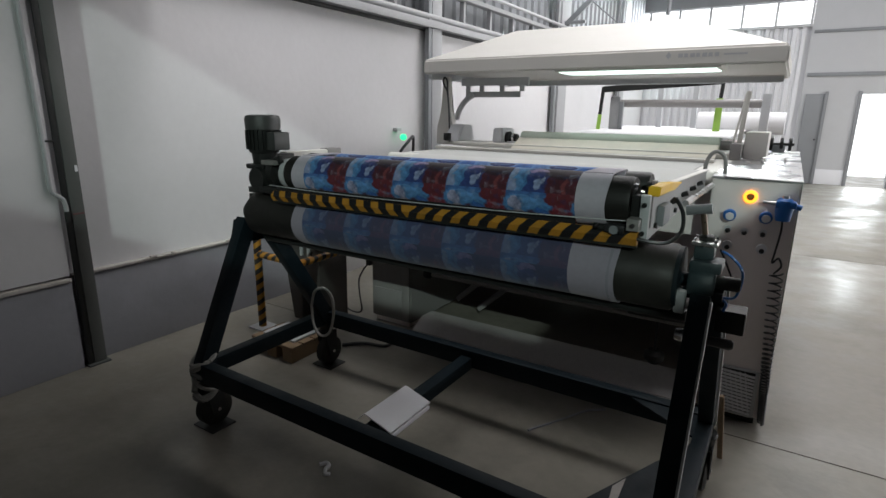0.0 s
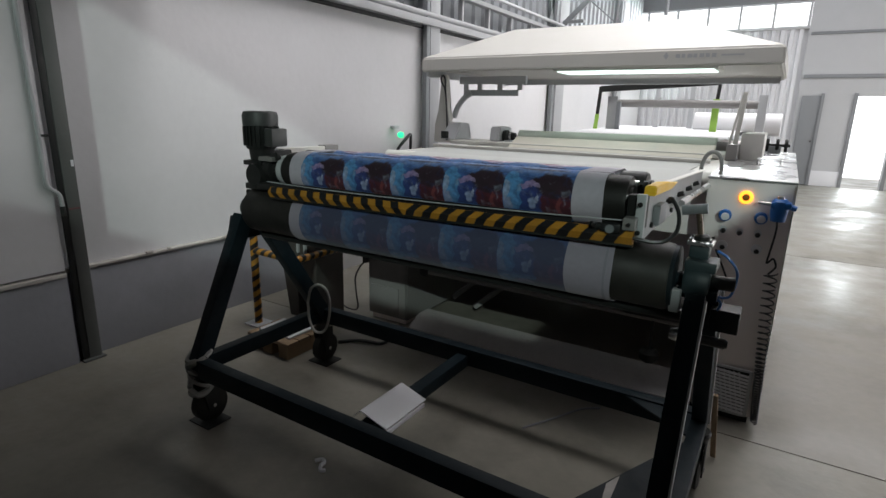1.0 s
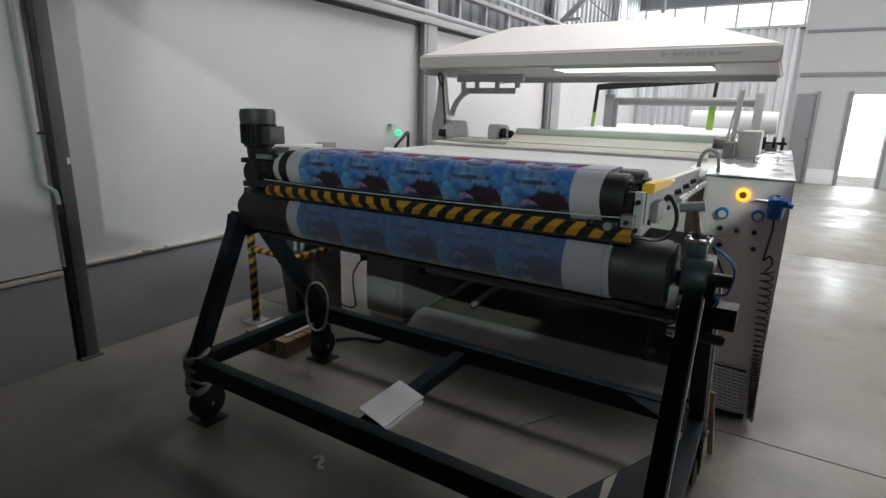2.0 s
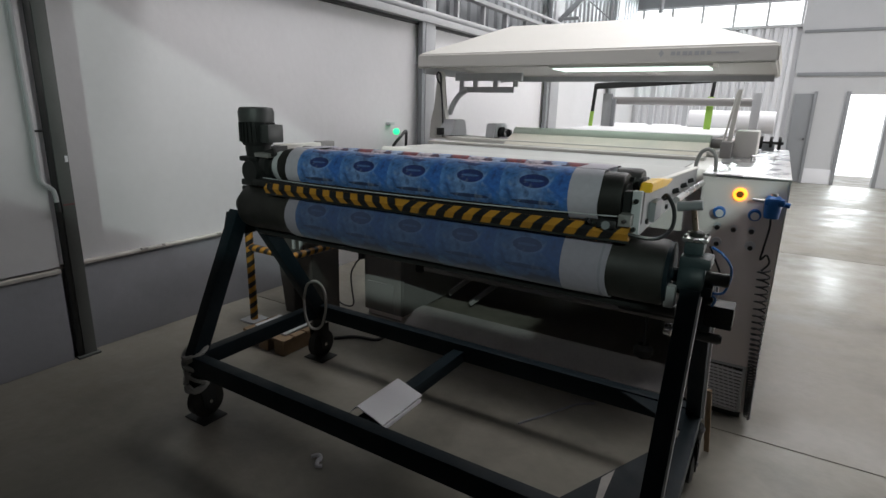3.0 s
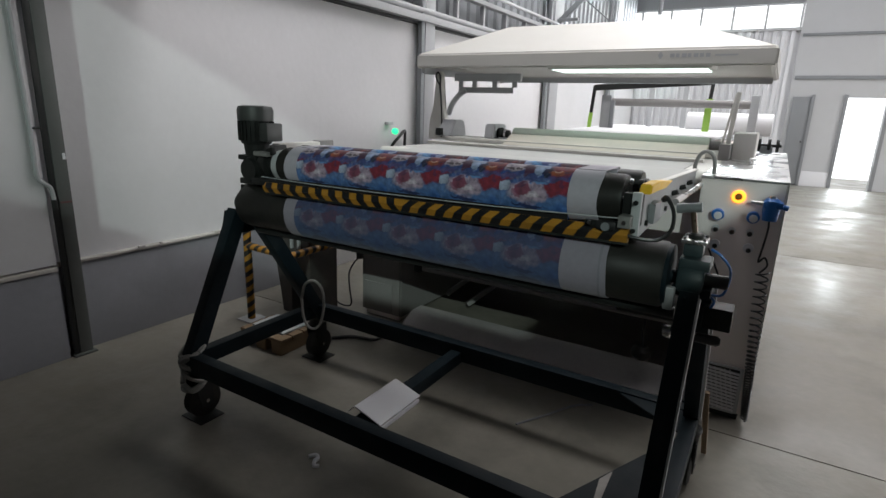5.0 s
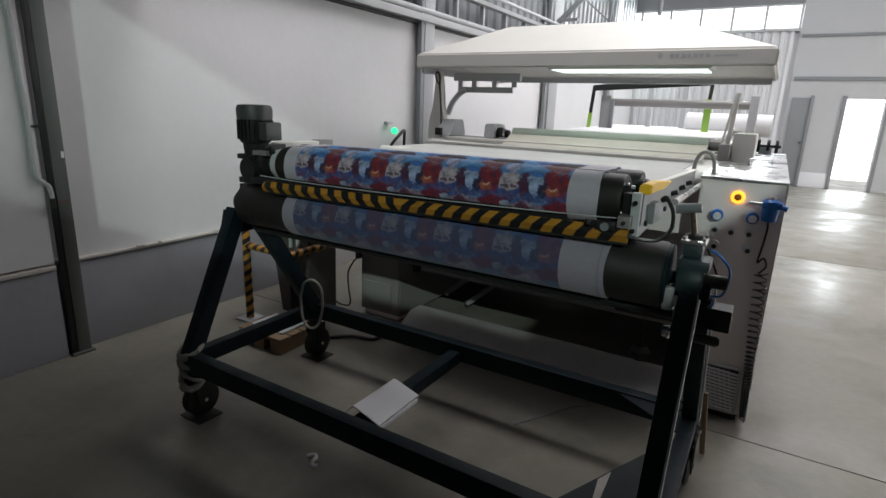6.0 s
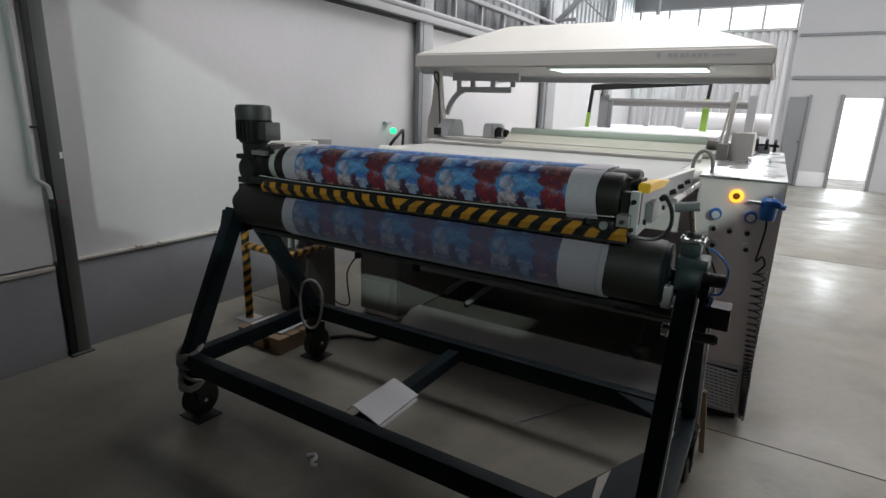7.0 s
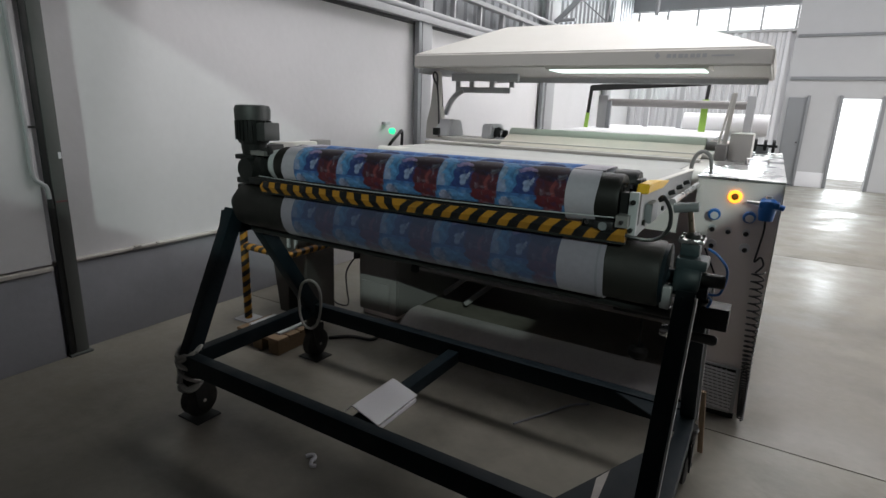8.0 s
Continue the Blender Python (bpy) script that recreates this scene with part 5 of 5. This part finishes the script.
def build_left_side():
    p = thing("steel_column", (-3.39, 1.42, 0), "dark grey steel wall column with a side flange", "column")
    part("web", box(-3.418, -3.352, 1.432, 1.502, 0.0, ROOF, 0.004), COLUMN_PAINT, p)
    part("flange", box(-3.362, -3.356, 1.398, 1.432, 0.0, ROOF, 0.003), BLACK_PAINT, p)
    part("base_plate", box(-3.41, -3.33, 1.392, 1.515, 0.0, 0.012, 0.002), COLUMN_PAINT, p)
    part("label_plate", box(-3.354, -3.350, 1.482, 1.497, 1.155, 1.19, 0), PAPER, p, "small pale sticker")
    part("red_band", box(-3.354, -3.3505, 1.44, 1.498, 0.915, 0.925, 0), surface("faded red paint", (0.12, 0.05, 0.05), 0.6), p)
    q = thing("conduit", (-3.34, 1.33, 0.95), "grey bent conduit pipe clipped to the wall column", "pipe")
    part("pipe", tube(curve_points([(-3.351, 1.330, 3.4), (-3.351, 1.332, 2.6), (-3.351, 1.338, 1.9), (-3.351, 1.347, 1.35), (-3.351, 1.345, 1.14), (-3.351, 1.350, 1.06), (-3.351, 1.377, 1.030), (-3.351, 1.400, 1.008), (-3.351, 1.408, 0.97), (-3.351, 1.409, 0.93)]), 0.0115, 10), MID_STEEL, q)
    part("clip", box(-3.360, -3.342, 1.355, 1.398, 1.320, 1.332, 0.002), BLACK_PAINT, q)
    part("end_fitting", rod((-3.351, 1.409, 0.94), (-3.351, 1.410, 0.885), 0.014, 12), BLACK_PAINT, q)
    # second column and the run of pipes and purlins over the wall
    for y, f1, w0, w1 in ((5.02, 5.075, 5.105, 5.29), (8.67, 8.74, 8.86, 9.24), (12.4, 12.47, 12.6, 12.95)):
        c = thing("steel_column", (-3.4, y + 0.1, 0), "grey steel wall column with a dark flange behind the machine", "column", "wall columns")
        part("web", box(-3.404, -3.36, w0, w1, 0.0, ROOF, 0.004), MID_STEEL, c)
        part("flange", box(-3.404, -3.35, y, f1, 0.0, ROOF, 0.003), GREY_STEEL, c)
        part("rib", box(-3.404, -3.395, f1, w0, 0.0, ROOF, 0), LIGHT_STEEL, c)
    g = thing("wall_girder", (-3.4, 6.0, 2.4), "pale steel girder with pipes along the top of the wall", "girder")
    part("lower_beam", box(-3.46, -3.33, 2.2, NY - 0.1, 2.36, 2.43, 0.006), MID_STEEL, g)
    # black bar stands in for the shaded gap below the beam
    part("gap_shade", box(-3.452, -3.40, 2.2, NY - 0.1, 2.335, 2.36, 0.002), BLACK_PAINT, g)
    part("pipe", rod((-3.37, 1.5, 2.47), (-3.37, NY - 0.1, 2.47), 0.03, 14), MID_STEEL, g)
    part("upper_beam", box(-3.46, -3.36, 3.0, NY - 0.1, 2.74, 2.79, 0.006), MID_STEEL, g)
    part("upper_pipe", rod((-3.33, 3.0, 2.86), (-3.33, NY - 0.1, 2.86), 0.022, 12), LIGHT_STEEL, g)
    for k in range(18):
        y = 3.2 + 0.66 * k
        part("stud", box(-3.46, -3.40, y - 0.02, y + 0.02, 2.43, 2.74, 0.003), MID_STEEL, g)
    # drive pedestal with a guard rail
    d = thing("drive_pedestal", (-2.6, 2.6, 0), "dark steel pedestal carrying the roller drive", "pedestal")
    part("column_box", prism(((-2.95, 0.0), (-2.86, 0.0), (-2.86, 0.24), (-2.83, 0.33), (-2.79, 0.35), (-2.76, 0.30), (-2.76, 0.0), (-2.67, 0.0), (-2.665, 0.75), (-3.03, 0.75), (-3.01, 0.42)), "y", 2.64, 2.92, bevel=0.004), PEDESTAL, d)
    part("neck", box(-2.98, -2.70, 2.66, 2.90, 0.75, 1.10, 0.006), PEDESTAL, d)
    part("arm", box(-2.72, -2.13, 2.50, 2.75, 1.02, 1.10, 0.006), BLACK_PAINT, d)
    part("bridge", box(-2.16, -2.08, 1.70, 2.60, 1.06, 1.115, 0.006), BLACK_PAINT, d)
    part("guide_strip", box(-2.84, -2.82, 2.622, 2.64, 0.50, 1.05, 0.002), LIGHT_STEEL, d)
    part("guide_strip", box(-2.77, -2.75, 2.622, 2.64, 0.50, 1.05, 0.002), LIGHT_STEEL, d)
    gr = thing("guard_rail", (-3.0, 2.4, 0), "yellow and black taped tube guard rail round the drive", "guard rail")

    def taped(p, q, r):
        rail = part("tube", rod(p, q, r, 18), HAZARD_YELLOW, gr)
        pv, qv = Vector(p), Vector(q)
        d3 = (qv - pv)
        n_tape = max(2, int(d3.length / 0.075))
        d3.normalize()
        o1 = d3.orthogonal().normalized()
        o2 = d3.cross(o1)
        for k in range(n_tape):
            b = bmesh.new()
            prev = None
            for s in range(13):
                an = s / 12 * 2 * math.pi
                off = 0.075 * k + 0.010 + 0.036 * (0.5 + 0.5 * math.cos(an))
                rad = (o1 * math.cos(an) + o2 * math.sin(an)) * (r + 0.0012)
                pair = (b.verts.new(pv + d3 * off + rad), b.verts.new(pv + d3 * (off + 0.036) + rad))
                if prev:
                    b.faces.new((prev[0], prev[1], pair[1], pair[0]))
                prev = pair
            part("tape", b, BLACK_PLASTIC, rail)
    taped((-3.0, 2.39, 0.0), (-3.0, 2.39, 0.92), 0.026)
    taped((-3.0, 2.39, 0.54), (-2.62, 2.39, 0.53), 0.024)
    taped((-2.60, 2.39, 0.53), (-2.60, 3.15, 0.53), 0.024)
    part("foot_plate", box(-3.07, -2.93, 2.32, 2.46, 0.0, 0.01, 0.002), LIGHT_STEEL, gr)
    w = thing("wooden_pallet", (-2.5, 2.3, 0), "small worn wooden pallet block with a grey tray on it", "pallet")
    for k in range(3):
        part("board", box(-2.74, -2.37, 2.09 + 0.095 * k, 2.175 + 0.095 * k, 0.085, 0.105, 0.003), WOOD, w)
    for x in (-2.72, -2.59, -2.45):
        part("block", box(x - 0.015, x + 0.07, 2.095, 2.36, 0.0, 0.085, 0.004), WOOD, w)
    part("tray", box(-2.70, -2.42, 2.15, 2.36, 0.105, 0.118, 0.003), LIGHT_STEEL, w, "shallow grey tray")
    cb = thing("power_cable", (-2.5, 2.94, 0.0), "thin black cable with a plug hanging at the side box", "cable")
    part("lead", tube(curve_points([(-2.46, 2.92, 0.43), (-2.50, 2.91, 0.38), (-2.535, 2.90, 0.30), (-2.53, 2.90, 0.18), (-2.515, 2.90, 0.08), (-2.55, 2.90, 0.045), (-2.66, 2.92, 0.04), (-2.72, 2.92, 0.10), (-2.74, 2.92, 0.25)]), 0.006, 6), BLACK_PLASTIC, cb)
    part("plug", box(-2.475, -2.44, 2.91, 2.95, 0.42, 0.47, 0.006), BLACK_PLASTIC, cb)
    part("slack", tube(curve_points([(-2.30, 2.45, 0.012), (-2.2, 2.55, 0.012), (-2.05, 2.6, 0.012), (-2.1, 2.75, 0.012), (-2.3, 2.7, 0.012), (-2.4, 2.8, 0.012)]), 0.011, 6), BLACK_PLASTIC, cb)


def build_litter():
    pts = curve_points([(-1.535, 1.475, 0.006), (-1.515, 1.497, 0.009), (-1.492, 1.487, 0.007), (-1.488, 1.462, 0.009), (-1.468, 1.442, 0.007), (-1.452, 1.452, 0.006)])
    solo("thread_scrap", tube(pts, 0.009, 6), PAPER, "crumpled white cloth scrap on the concrete floor", "scrap")
    solo("floor_cord", tube(curve_points([(-0.88, 2.22, 0.006), (-0.86, 2.26, 0.006), (-0.78, 2.40, 0.006), (-0.70, 2.55, 0.006), (-0.62, 2.62, 0.006)]), 0.006, 6), DADO, "dull cord lying on the floor under the stand", "cord")
    solo("wooden_stick", beam((-0.088, 2.265, 0.417), (-0.068, 2.49, 0.010), 0.022, 0.012, bevel=0.002), WOOD, "thin wooden stick leaning on the stand's leg", "stick")
    # roof members
    t = thing("roof_truss", (-3.3, 9.0, 2.9), "grey steel roof braces and thin hanger rods", "truss")
    part("tie_beam", box(-3.36, -3.02, 8.97, 9.03, 2.905, 2.95, 0.004), GREY_STEEL, t)
    part("brace", beam((-3.36, 9.0, 2.88), (-2.55, 9.0, 3.62), 0.05, 0.08), GREY_STEEL, t)
    part("thin_brace", beam((-3.0, 9.0, 3.27), (-2.5, 9.0, 2.86), 0.02, 0.02), GREY_STEEL, t)
    part("drop_rod", rod((-2.52, 9.0, 2.86), (-2.30, 9.0, ROOF), 0.022, 10), GREY_STEEL, t)
    part("drop_rod", rod((-1.79, 9.0, 2.93), (-1.66, 9.0, ROOF), 0.03, 10), GREY_STEEL, t)


build_machine()
build_cabinet()
build_hood()
build_beyond()
build_left_side()
build_litter()


# ---- what moves ----
def motions():
    steps = [k * 0.5 for k in range(17)]
    walk(FEED_ROLL, [(t, pose(-1.2, RY, UZ + ARM_RISE) @ pose(0, 0, 0, 0, ARM_TILT) @ pose(0, 0, 0, SPEED * t)) for t in steps])
    walk(GUIDE_ROLL, [(t, pose(-1.2, GY, GZ + ARM_RISE) @ pose(0, 0, 0, 0, ARM_TILT) @ pose(0, 0, 0, SPEED * t)) for t in steps])
    walk(WIND_ROLL, [(t, pose(-1.2, RY, LZ, SPEED * UR / LR * t)) for t in steps])


motions()
